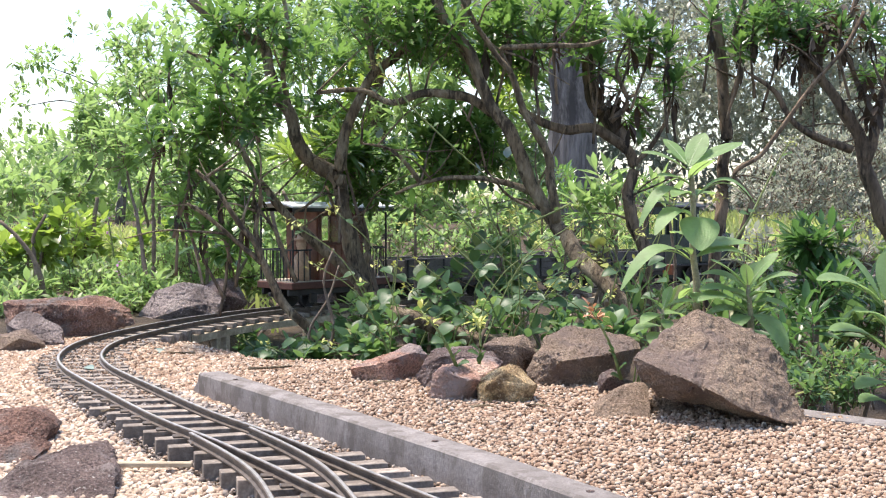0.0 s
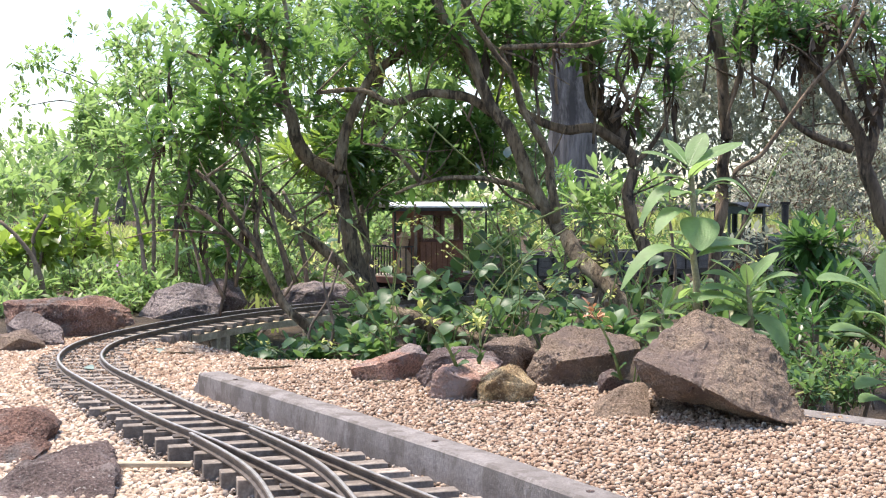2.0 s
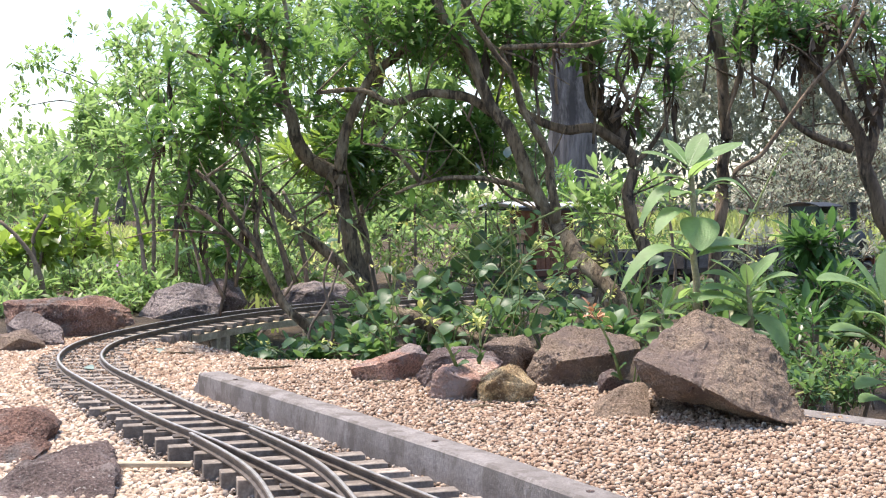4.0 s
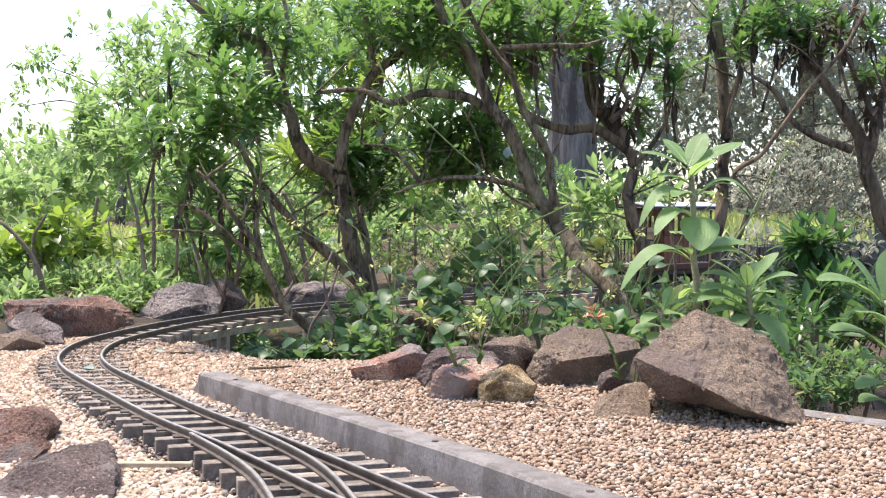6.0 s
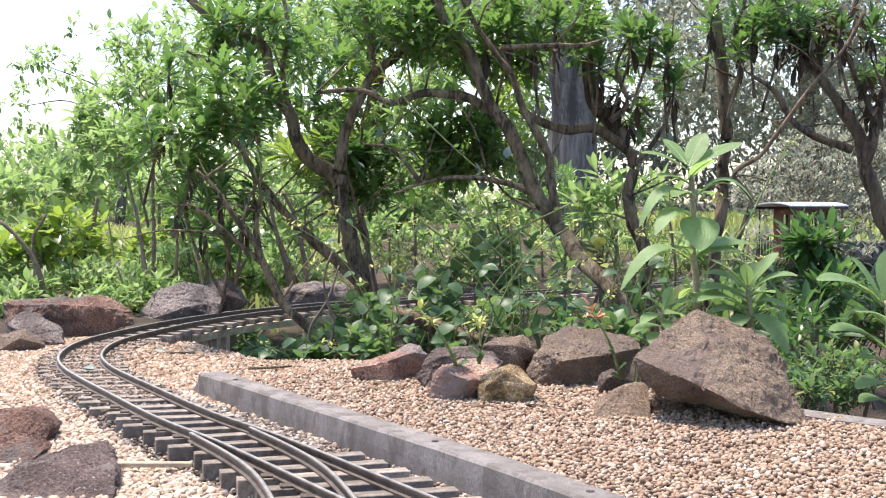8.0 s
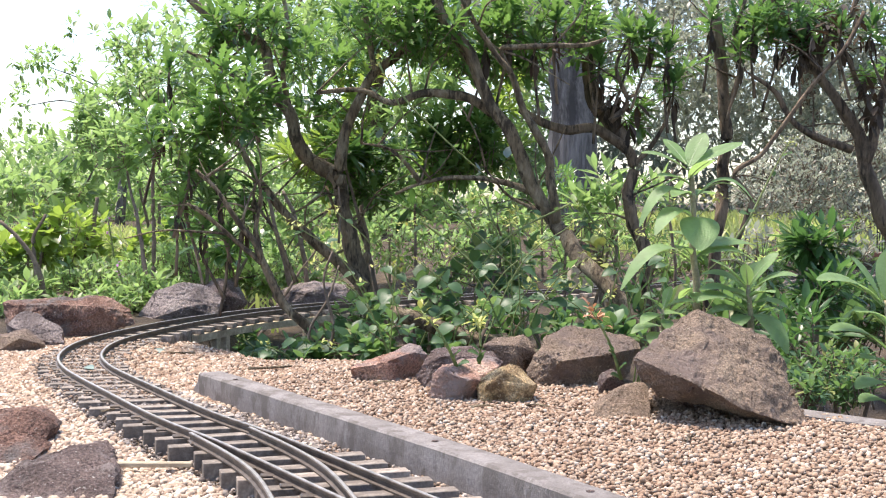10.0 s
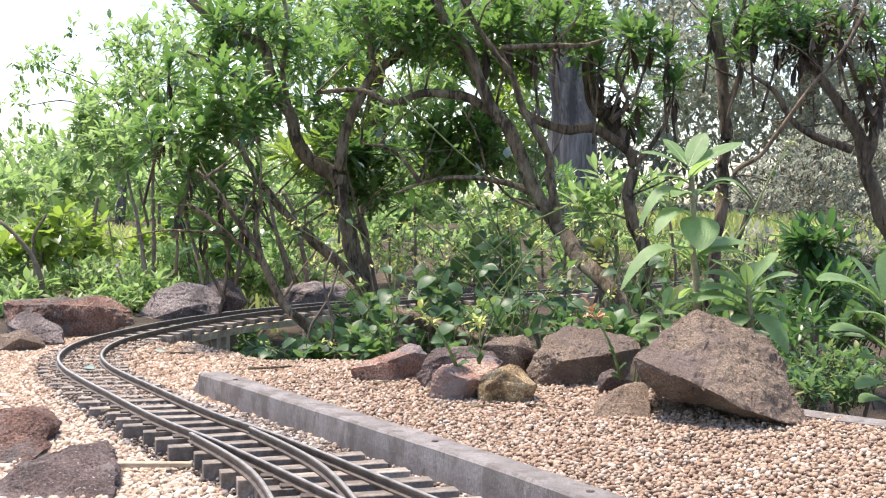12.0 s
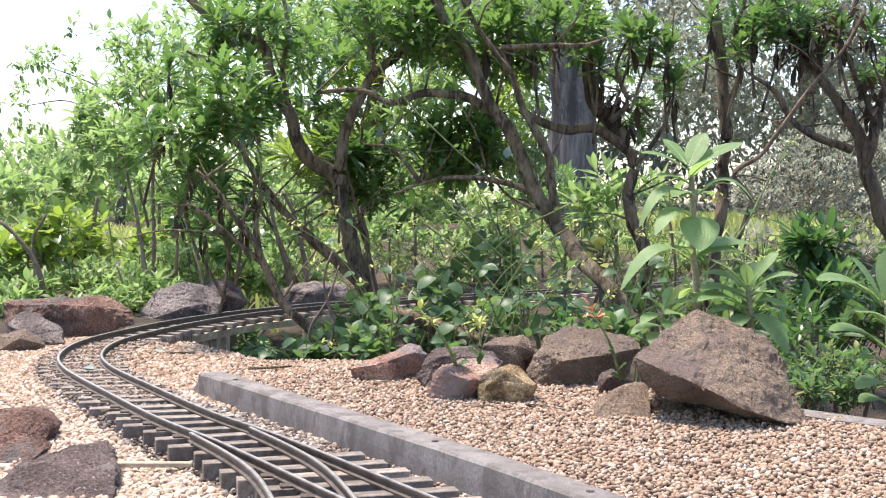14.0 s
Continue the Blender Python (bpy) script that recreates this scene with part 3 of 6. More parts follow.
# ---------------------------------------------------------------- rocks
def rocks():
    stone("boulder", [(0.231, 1.095, 0.109), (0.218, 1.085, 0.104), (0.196, 1.06, 0.088), (0.161, 1.03, 0.076), (0.165, 1.03, 0.063), (0.184, 1.035, 0.043), (0.208, 1.035, 0.036), (0.234, 1.035, 0.032), (0.26, 1.02, 0.022), (0.284, 1.015, 0.017), (0.308, 1.005, 0.018), (0.311, 1.035, 0.027), (0.308, 1.065, 0.042), (0.306, 1.085, 0.062), (0.296, 1.105, 0.086), (0.257, 1.105, 0.097), (0.179, 1.005, 0.069), (0.202, 0.985, 0.061), (0.22, 0.975, 0.053), (0.238, 0.975, 0.042), (0.274, 0.98, 0.029)], 0.12,
          M_ROCK, "large rough brown boulder tilted on smaller stones", 3, "rocks along the gravel bed", sit=False)
    stone("prop_stone", [(0.127, 1.03, 0.022), (0.136, 1.045, 0.03), (0.157, 1.075, 0.041), (0.175, 1.09, 0.045), (0.182, 1.085, 0.042), (0.184, 1.065, 0.033), (0.176, 1.035, 0.021), (0.15, 1.025, 0.021)], 0.05,
          M_ROCK, "flat tan-brown stone propping the boulder", 5, "rocks along the gravel bed")
    stone("prop_stone", [(0.182, 1.07, 0.019), (0.187, 1.07, 0.036), (0.204, 1.07, 0.032), (0.215, 1.07, 0.026), (0.212, 1.07, 0.017), (0.195, 1.06, 0.013)], 0.05,
          M_ROCK, "small brown stone under the boulder", 6, "rocks along the gravel bed")
    # Dark rock colour on this brown stone stands for the boulder's shade.
    stone("prop_stone", [(0.214, 1.1, 0.007), (0.227, 1.11, 0.019), (0.263, 1.12, 0.018), (0.29, 1.11, 0.008), (0.295, 1.1, -0.001), (0.247, 1.09, 0.004)], 0.05,
          M_ROCKDARK, "brown stone under the boulder, coloured dark for the shade there", 26, "rocks along the gravel bed")
    stone("rock", [(-0.098, 1.265, 0.033), (-0.094, 1.265, 0.024), (-0.078, 1.255, 0.025), (-0.056, 1.245, 0.02), (-0.046, 1.26, 0.026), (-0.023, 1.285, 0.03), (-0.015, 1.285, 0.045), (-0.024, 1.295, 0.052), (-0.038, 1.3, 0.053), (-0.08, 1.285, 0.04), (-0.077, 1.25, 0.038), (-0.056, 1.245, 0.044), (-0.031, 1.265, 0.05)], 0.05,
          M_ROCKRED, "reddish brown rock lying on the gravel bed", 7, "rocks along the gravel bed")
    stone("rock", [(-0.028, 1.21, 0.032), (-0.023, 1.21, 0.043), (-0.011, 1.22, 0.057), (0.001, 1.23, 0.059), (0.029, 1.24, 0.059), (0.05, 1.23, 0.055), (0.061, 1.21, 0.047), (0.038, 1.2, 0.031), (-0.013, 1.2, 0.023), (0.001, 1.205, 0.055), (0.05, 1.21, 0.051)], 0.05,
          M_ROCKDARK, "dark brown rock behind two smaller stones", 8, "rocks along the gravel bed")
    stone("rock", [(-0.015, 1.14, 0.028), (-0.01, 1.14, 0.044), (-0, 1.15, 0.052), (0.019, 1.17, 0.055), (0.048, 1.175, 0.055), (0.055, 1.16, 0.051), (0.036, 1.15, 0.027), (0.014, 1.13, 0.02), (-0.001, 1.13, 0.023), (-0.014, 1.14, 0.025), (0.001, 1.125, 0.051), (0.024, 1.115, 0.043), (0.036, 1.125, 0.041)], 0.045,
          M_ROCKRED, "pinkish brown rock on the gravel bed", 9, "rocks along the gravel bed")
    stone("rock", [(0.031, 1.125, 0.035), (0.037, 1.125, 0.043), (0.054, 1.135, 0.053), (0.063, 1.145, 0.054), (0.071, 1.145, 0.052), (0.088, 1.135, 0.036), (0.083, 1.125, 0.026), (0.077, 1.12, 0.021), (0.052, 1.11, 0.022), (0.035, 1.115, 0.022), (0.032, 1.12, 0.027), (0.04, 1.107, 0.04), (0.06, 1.113, 0.051), (0.08, 1.113, 0.038)], 0.04,
          M_ROCKYELLOW, "yellow-brown rough rock on the gravel bed", 10, "rocks along the gravel bed")
    stone("rock", [(0.043, 1.29, 0.055), (0.056, 1.3, 0.062), (0.089, 1.32, 0.063), (0.097, 1.31, 0.053), (0.101, 1.3, 0.043), (0.093, 1.29, 0.024), (0.067, 1.28, 0.03), (0.064, 1.29, 0.038), (0.076, 1.265, 0.058), (0.078, 1.265, 0.041)], 0.05,
          M_ROCK, "brown angular rock at the bed's edge", 11, "rocks along the gravel bed")
    stone("rock", [(0.088, 1.235, 0.035), (0.092, 1.235, 0.049), (0.108, 1.275, 0.069), (0.131, 1.29, 0.075), (0.169, 1.295, 0.072), (0.204, 1.265, 0.058), (0.204, 1.255, 0.055), (0.185, 1.235, 0.029), (0.158, 1.225, 0.018), (0.117, 1.22, 0.021), (0.095, 1.225, 0.025), (0.102, 1.223, 0.056), (0.117, 1.205, 0.049), (0.152, 1.215, 0.052), (0.177, 1.225, 0.055)], 0.07,
          M_ROCK, "flat-topped brown rock at the bed's edge", 12, "rocks along the gravel bed")
    stone("small_stone", [(0.15, 1.175, 0.034), (0.155, 1.175, 0.042), (0.165, 1.18, 0.045), (0.174, 1.175, 0.039), (0.177, 1.175, 0.027), (0.166, 1.17, 0.024), (0.151, 1.17, 0.027), (0.159, 1.165, 0.038)], 0.022,
          M_ROCKDARK, "small dark stone between larger rocks", 13, "rocks along the gravel bed")
    stone("rock", [(-0.394, 1.05, 0.027), (-0.362, 1.05, 0.029), (-0.344, 1.04, 0.023), (-0.335, 1.03, 0.013), (-0.339, 1.015, -0.001), (-0.379, 1.01, 0.009)], 0.06,
          M_ROCKRUST, "rust-red rock lying beside the track", 14, "rocks beside the track")
    stone("rock", [(-0.365, 0.965, 0.017), (-0.337, 0.975, 0.019), (-0.32, 0.965, 0.008), (-0.323, 0.95, 0.005), (-0.344, 0.935, -0.006), (-0.354, 0.935, -0.007)], 0.06,
          M_ROCKRUST, "purple-red rock leaning against a rust-red one", 27, "rocks beside the track")
    stone("rock", [(-0.322, 0.85, 0.007), (-0.305, 0.87, 0.019), (-0.281, 0.9, 0.025), (-0.268, 0.905, 0.025), (-0.254, 0.88, 0.019), (-0.24, 0.87, 0.017), (-0.234, 0.86, 0.012), (-0.229, 0.83, 0.001), (-0.243, 0.81, -0.003), (-0.303, 0.8, -0.005)], 0.075,
          M_ROCKDARK, "dark rock with pale lichen spots beside the track", 15, "rocks beside the track")
    stone("rock", [(-0.694, 1.91, 0.049), (-0.648, 1.93, 0.054), (-0.535, 1.93, 0.053), (-0.526, 1.91, 0.045), (-0.49, 1.91, 0.035), (-0.483, 1.9, 0.016), (-0.494, 1.89, 0.014), (-0.557, 1.87, 0.003), (-0.588, 1.87, -0.005), (-0.678, 1.88, 0.004), (-0.657, 1.88, 0.049), (-0.531, 1.87, 0.046)], 0.09,
          M_ROCKRUST, "long reddish rock behind the curve", 16, "rocks beside the track")
    stone("rock", [(-0.633, 1.76, 0.031), (-0.622, 1.78, 0.047), (-0.613, 1.79, 0.048), (-0.552, 1.76, 0.022), (-0.544, 1.74, 0.006), (-0.563, 1.73, 0.007), (-0.608, 1.74, 0.024), (-0.619, 1.73, 0.03)], 0.05,
          M_ROCKGREY, "grey-brown slab leaning on a longer rock", 17, "rocks beside the track")
    stone("rock", [(-0.632, 1.69, 0.022), (-0.588, 1.71, 0.029), (-0.556, 1.69, 0.008), (-0.584, 1.67, 0), (-0.625, 1.67, -0.004), (-0.58, 1.66, 0.021)], 0.05,
          M_ROCK, "brown rock at the track's outer edge", 18, "rocks beside the track")
    stone("rock", [(-0.56, 2.2, -0.005), (-0.548, 2.2, 0.017), (-0.528, 2.22, 0.047), (-0.478, 2.24, 0.058), (-0.439, 2.25, 0.058), (-0.396, 2.22, 0.028), (-0.414, 2.2, 0.005), (-0.508, 2.18, -0.009), (-0.537, 2.18, -0.011), (-0.511, 2.17, 0.002), (-0.466, 2.18, 0.019)], 0.1,
          M_ROCKGREY, "purple-grey sloping rock behind the trestle", 19, "rocks beside the track")
    stone("rock", [(-0.456, 2.28, 0.042), (-0.441, 2.3, 0.059), (-0.426, 2.3, 0.063), (-0.404, 2.3, 0.06), (-0.367, 2.28, 0.02), (-0.397, 2.26, -0), (-0.44, 2.26, -0), (-0.408, 2.25, 0.038)], 0.09,
          M_ROCKDARK, "dark jagged rock behind the trestle", 20, "rocks beside the track")
    stone("rock", [(-0.336, 2.46, 0.029), (-0.301, 2.48, 0.041), (-0.267, 2.49, 0.047), (-0.199, 2.48, 0.038), (-0.194, 2.46, 0.012), (-0.257, 2.44, -0.003), (-0.32, 2.44, 0), (-0.264, 2.44, 0.03)], 0.09,
          M_ROCKGREY, "pale brown rock behind the trestle", 21, "rocks beside the track")


rocks()


# ---------------------------------------------------------------- gravel
def pebble_shape(seed, plain=False):
    rnd = random.Random(seed)
    wide, flat = rnd.uniform(0.95, 1.3), rnd.uniform(0.62, 0.9)
    bm = bmesh.new()
    if plain:
        bmesh.ops.create_cone(bm, cap_ends=True, segments=4, radius1=0.55, radius2=0.35, depth=0.7)
    else:
        bmesh.ops.create_icosphere(bm, subdivisions=1, radius=0.5)
    for v in bm.verts:
        v.co = Vector((v.co.x * wide, v.co.y * 0.92, v.co.z * flat)) * rnd.uniform(0.64, 1.24)
    bm.verts.ensure_lookup_table()
    out = (np.array([v.co[:] for v in bm.verts]), [tuple(v.index for v in f.verts) for f in bm.faces])
    bm.free()
    return out


PEBBLES = [pebble_shape(k) for k in range(4)] + [pebble_shape(k, True) for k in range(4)]
PEBBLE = PEBBLES[0]


# ---------------------------------------------------------------- train (each vehicle: x ahead, z from the rail's top)
def wheelset(parent, x, r):
    """One axle with two flanged wheels, its origin on the axle."""
    bm = bmesh.new()
    rod((0, -0.034, 0), (0, 0.034, 0), 0.0022, None, 8, bm)
    for sgn in (-1, 1):
        rod((0, sgn * 0.0225, 0), (0, sgn * 0.029, 0), r, None, 20, bm)
        rod((0, sgn * 0.0205, 0), (0, sgn * 0.0225, 0), r + 0.002, None, 20, bm)
        for k in range(6):
            a = k * math.pi / 3
            rod((0, sgn * 0.0295, 0), (0.8 * r * math.cos(a), sgn * 0.0295, 0.8 * r * math.sin(a)), 0.0013, None, 5, bm)
    ob = part("wheelset", bm, M_BLACK, parent, "black spoked metal wheels on an axle")
    ob.location = (x, 0, r)
    return ob


def running_gear(v, half, r, axles):
    for sgn in (-1, 1):
        part("sole_bar", box(-half, half, sgn * 0.036 - 0.003, sgn * 0.036 + 0.003, 0.022, 0.033, 0.0006), M_BLACK, v)
    for x in axles:
        for sgn in (-1, 1):
            part("axle_box", box(x - 0.007, x + 0.007, sgn * 0.041 - 0.004, sgn * 0.041 + 0.004, 0.008, 0.025, 0.0012), M_BLACK, v)
    for sgn in (-1, 1):
        part("coupling", box(sgn * half - 0.003, sgn * half + 0.016 * sgn + 0.003, -0.004, 0.004, 0.020, 0.027, 0.001), M_BLACK, v)
    return [wheelset(v, x, r) for x in axles]


def coach():
    v = thing("railway_coach", "maroon balcony coach with pale curved roof and railings", "railway coach")
    hl, hw, bl = 0.116, 0.050, 0.052
    wheels = running_gear(v, hl - 0.002, 0.0165, (-0.062, 0.062))
    part("deck", box(-hl, hl, -hw, hw, 0.0335, 0.0455, 0.001), M_DECK, v, "dark red timber deck")
    part("deck_boards", box(-hl + 0.003, hl - 0.003, -hw + 0.003, hw - 0.003, 0.0458, 0.0475), M_CREAM, v, "worn pale deck boards")
    # lower panels of the cabin, with upright boards
    for sgn in (-1, 1):
        for k in range(8):
            x = -bl + 2 * bl * k / 8
            part("side_board", box(x + 0.0004, x + 2 * bl / 8 - 0.0004, sgn * (hw - 0.006) - 0.002, sgn * (hw - 0.006) + 0.002, 0.0478, 0.110, 0.0006), M_MAROON, v, "maroon upright board")
        bm = bmesh.new()
        for y0, y1 in ((-hw + 0.008, -0.016), (0.016, hw - 0.008)):
            box(sgn * bl - 0.002, sgn * bl + 0.002, y0, y1, 0.0478, 0.168, 0.0006, bm)
        box(sgn * bl - 0.002, sgn * bl + 0.002, -0.0159, 0.0159, 0.155, 0.168, 0.0006, bm)
        part("end_wall", bm, M_MAROON, v, "maroon end wall with an open doorway")
        part("window_sill", box(-bl, bl, sgn * (hw - 0.006) - 0.004, sgn * (hw - 0.006) + 0.004, 0.1103, 0.114, 0.0006), M_DECK, v)
        part("cant_rail", box(-bl, bl, sgn * (hw - 0.006) - 0.003, sgn * (hw - 0.006) + 0.003, 0.161, 0.170, 0.0006), M_DECK, v)
        for k in range(3):
            x = -bl + 0.003 + (2 * bl - 0.006) * k / 2
            part("window_post", box(x - 0.003, x + 0.003, sgn * (hw - 0.006) - 0.0028, sgn * (hw - 0.006) + 0.0028, 0.1142, 0.1608, 0.0005), M_DECK, v)
        for k in range(2):
            x0 = -bl + 0.006 + (2 * bl - 0.006) * k / 2
            pane = part("window_pane", box(x0 + 0.0003, x0 + 0.0427, sgn * (hw - 0.006) - 0.0004, sgn * (hw - 0.006) + 0.0004, 0.1145, 0.1605), M_GLASS, v, "clear glass pane")
            pane.visible_shadow = False
    # balconies
    for ex in (-1, 1):
        for y in (-hw + 0.005, hw - 0.005):
            part("roof_post", rod((ex * (hl - 0.006), y, 0.0478), (ex * (hl - 0.006), y, 0.168), 0.0019), M_BLACK, v)
        part("hand_rail", box(ex * (hl - 0.006) - 0.0015, ex * (hl - 0.006) + 0.0015, -hw + 0.007, hw - 0.007, 0.1005, 0.1035), M_BLACK, v)
        for k in range(9):
            y = -hw + 0.012 + (2 * hw - 0.024) * k / 8
            part("railing_bar", rod((ex * (hl - 0.006), y, 0.0478), (ex * (hl - 0.006), y, 0.1004), 0.0011, None, 6), M_BLACK, v)
        for y in (-hw + 0.005, hw - 0.005):
            for k in range(3):
                x = ex * (hl - 0.018 - 0.013 * k)
                part("railing_bar", rod((x, y, 0.0478), (x, y, 0.1004), 0.0011, None, 6), M_BLACK, v)
            xa, xb = sorted((ex * (hl - 0.008), ex * (hl - 0.048)))
            part("hand_rail", box(xa, xb, y - 0.0014, y + 0.0014, 0.1005, 0.1030), M_BLACK, v)
    # arched roof
    bm = bmesh.new()
    prof = [(-0.058 + 0.116 * i / 14, 0.1785 + 0.008 * (1 - (2 * i / 14 - 1) ** 2)) for i in range(15)]
    ring = [(y, z) for y, z in prof] + [(y, z - 0.003) for y, z in prof[::-1]]
    ends = [[bm.verts.new((x, y, z)) for y, z in ring] for x in (-hl - 0.004, hl + 0.004)]
    n = len(ring)
    for j in range(n):
        bm.faces.new((ends[0][j], ends[0][(j + 1) % n], ends[1][(j + 1) % n], ends[1][j]))
    bm.faces.new(ends[0])
    bm.faces.new(ends[1][::-1])
    bmesh.ops.recalc_face_normals(bm, faces=bm.faces[:])
    roof = part("roof", bm, M_ROOF, v, "pale grey arched roof")
    for sgn in (-1, 1):
        part("fascia", box(-hl - 0.003, hl + 0.003, sgn * 0.0565 - 0.001, sgn * 0.0565 + 0.001, 0.169, 0.1752), M_BLACK, v)
    part("bench", box(-0.045, -0.012, -0.03, 0.03, 0.048, 0.070, 0.002), M_CREAM, v, "worn pale bench inside")
    return v, wheels


def doll():
    """A plain turned figure sitting on the rear balcony."""
    bm = bmesh.new()
    prof = [(0.0, 0.0), (0.013, 0.0), (0.0145, 0.012), (0.012, 0.030), (0.0125, 0.040), (0.007, 0.048), (0.0045, 0.051), (0.0075, 0.056),
            (0.009, 0.063), (0.0075, 0.070), (0.013, 0.0715), (0.0125, 0.0735), (0.007, 0.075), (0.0055, 0.081), (0.0, 0.082)]
    rings = []
    for r, z in prof:
        rings.append([bm.verts.new((r * math.cos(a * math.pi / 7), r * 1.15 * math.sin(a * math.pi / 7), z)) for a in range(14)])
    for a, b in zip(rings, rings[1:]):
        for j in range(14):
            bm.faces.new((a[j], a[(j + 1) % 14], b[(j + 1) % 14], b[j]))
    bmesh.ops.remove_doubles(bm, verts=bm.verts[:], dist=1e-5)
    return solid("doll", bm, M_DOLL, "plain painted wooden doll on the coach's rear balcony", "doll", smooth=True)


def wagon(label):
    v = thing("open_wagon", label, "railway wagon", "goods wagons of the train")
    hl, hw = 0.112, 0.046
    wheels = running_gear(v, hl - 0.002, 0.0150, (-0.07, 0.07))
    part("floor_board", box(-hl, hl, -hw, hw, 0.0335, 0.0385, 0.0006), M_WAGON, v)
    for sgn in (-1, 1):
        for k in range(3):
            z = 0.0388 + 0.0125 * k
            part("side_plank", box(-hl, hl, sgn * (hw - 0.0015) - 0.0015, sgn * (hw - 0.0015) + 0.0015, z, z + 0.0120, 0.0006), M_WAGON, v)
            part("end_plank", box(sgn * (hl - 0.0015) - 0.0015, sgn * (hl - 0.0015) + 0.0015, -hw + 0.0033, hw - 0.0033, z, z + 0.0120, 0.0006), M_WAGON, v)
        for k in range(6):
            x = -hl + 0.006 + (2 * hl - 0.012) * k / 5
            part("stake", box(x - 0.002, x + 0.002, sgn * (hw + 0.0013) - 0.0012, sgn * (hw + 0.0013) + 0.0012, 0.034, 0.0775, 0.0005), M_BLACK, v)
        part("capping", box(-hl, hl, sgn * (hw - 0.001) - 0.0022, sgn * (hw - 0.001) + 0.0022, 0.0765, 0.079, 0.0005), M_WAGON, v)
    heap = Heap()
    rnd = random.Random(4)
    mats = []
    for _ in range(220):
        s = rnd.uniform(0.003, 0.007)
        mats.append(np.array(pose(rnd.uniform(-hl + 0.006, hl - 0.006), rnd.uniform(-hw + 0.006, hw - 0.006), rnd.uniform(0.062, 0.072), rnd.uniform(0, 360), rnd.uniform(0, 360)) @ Matrix.Scale(s, 4)))
    heap.add(PEBBLE, mats)
    heap.part("load", M_COAL, v, "dark lumpy load", "stuff")
    return v, wheels


def loco():
    v = thing("steam_locomotive", "small dark green steam locomotive with a roofed cab and tall chimney", "locomotive")
    wheels = [wheelset(v, x, 0.019) for x in (-0.045, 0.0, 0.045)]
    for sgn in (-1, 1):
        part("frame_plate", box(-0.125, 0.125, sgn * 0.017 - 0.0015, sgn * 0.017 + 0.0015, 0.010, 0.040, 0.0006), M_BLACK, v)
        part("cylinder", rod((0.075, sgn * 0.040, 0.022), (0.112, sgn * 0.040, 0.022), 0.010, None, 14), M_BLACK, v)
        part("connecting_rod", box(-0.045, 0.08, sgn * 0.036 - 0.001, sgn * 0.036 + 0.001, 0.018, 0.022), M_RAILTOP, v, "steel connecting rod")
        part("side_tank", box(-0.035, 0.055, sgn * 0.036 - 0.013, sgn * 0.036 + 0.013, 0.046, 0.098, 0.003), M_LOCO, v, "dark green side tank")
        part("buffer_beam", box(sgn * 0.128 - 0.003, sgn * 0.128 + 0.003, -0.048, 0.048, 0.022, 0.045, 0.001), M_MAROON, v)
        part("coupling", box(sgn * 0.131 - 0.003, sgn * 0.131 + 0.014 * sgn + 0.003, -0.004, 0.004, 0.020, 0.027, 0.001), M_BLACK, v)
    part("footplate", box(-0.125, 0.125, -0.050, 0.050, 0.0402, 0.0455, 0.001), M_BLACK, v)
    boiler = rod((-0.04, 0, 0.082), (0.088, 0, 0.082), 0.030, None, 28)
    part("boiler", boiler, M_LOCO, v, smooth=False)
    part("smokebox", rod((0.0881, 0, 0.082), (0.116, 0, 0.082), 0.031, None, 28), M_BLACK, v)
    part("smokebox_door", rod((0.1161, 0, 0.082), (0.120, 0, 0.082), 0.026, 0.020, 24), M_BLACK, v)
    for x in (-0.005, 0.03, 0.065):
        part("boiler_band", rod((x - 0.0012, 0, 0.082), (x + 0.0012, 0, 0.082), 0.0306, None, 28), M_BRASS, v)
    ch = part("chimney", rod((0.100, 0, 0.110), (0.100, 0, 0.180), 0.0085, 0.0095, 16), M_BLACK, v, "tall black chimney")
    part("chimney_cap", rod((0.100, 0, 0.1802), (0.100, 0, 0.187), 0.0125, 0.0135, 16), M_BLACK, ch)
    part("dome", rod((0.045, 0, 0.110), (0.045, 0, 0.130), 0.013, 0.009, 18), M_BRASS, v, "dull brass steam dome")
    part("safety_valve", rod((0.012, 0, 0.111), (0.012, 0, 0.124), 0.005, 0.004, 10), M_BRASS, v)
    for x in (-0.118, -0.04):
        bm = bmesh.new()
        box(x - 0.0015, x + 0.0015, -0.046, 0.046, 0.046, 0.112, 0.0004, bm)
        box(x - 0.0015, x + 0.0015, -0.046, 0.046, 0.158, 0.176, 0.0004, bm)
        for y in (-0.042, 0.0, 0.042):
            box(x - 0.0015, x + 0.0015, y - 0.004, y + 0.004, 0.1121, 0.1579, 0.0004, bm)
        part("cab_bulkhead", bm, M_LOCO, v, "dark green cab end with two window openings")
    for sgn in (-1, 1):
        bm = bmesh.new()
        box(-0.1164, -0.0416, sgn * 0.046 - 0.0015, sgn * 0.046 + 0.0015, 0.046, 0.106, 0.0004, bm)
        for x in (-0.112, -0.046):
            box(x - 0.004, x + 0.004, sgn * 0.046 - 0.0015, sgn * 0.046 + 0.0015, 0.1062, 0.172, 0.0004, bm)
        part("cab_side", bm, M_LOCO, v, "dark green cab side with an open window")
        part("grab_rail", rod((-0.036, sgn * 0.050, 0.05), (-0.036, sgn * 0.050, 0.115), 0.0011), M_BRASS, v)
    bm = bmesh.new()
    prof = [(-0.055 + 0.11 * i / 12, 0.1765 + 0.010 * (1 - (2 * i / 12 - 1) ** 2)) for i in range(13)]
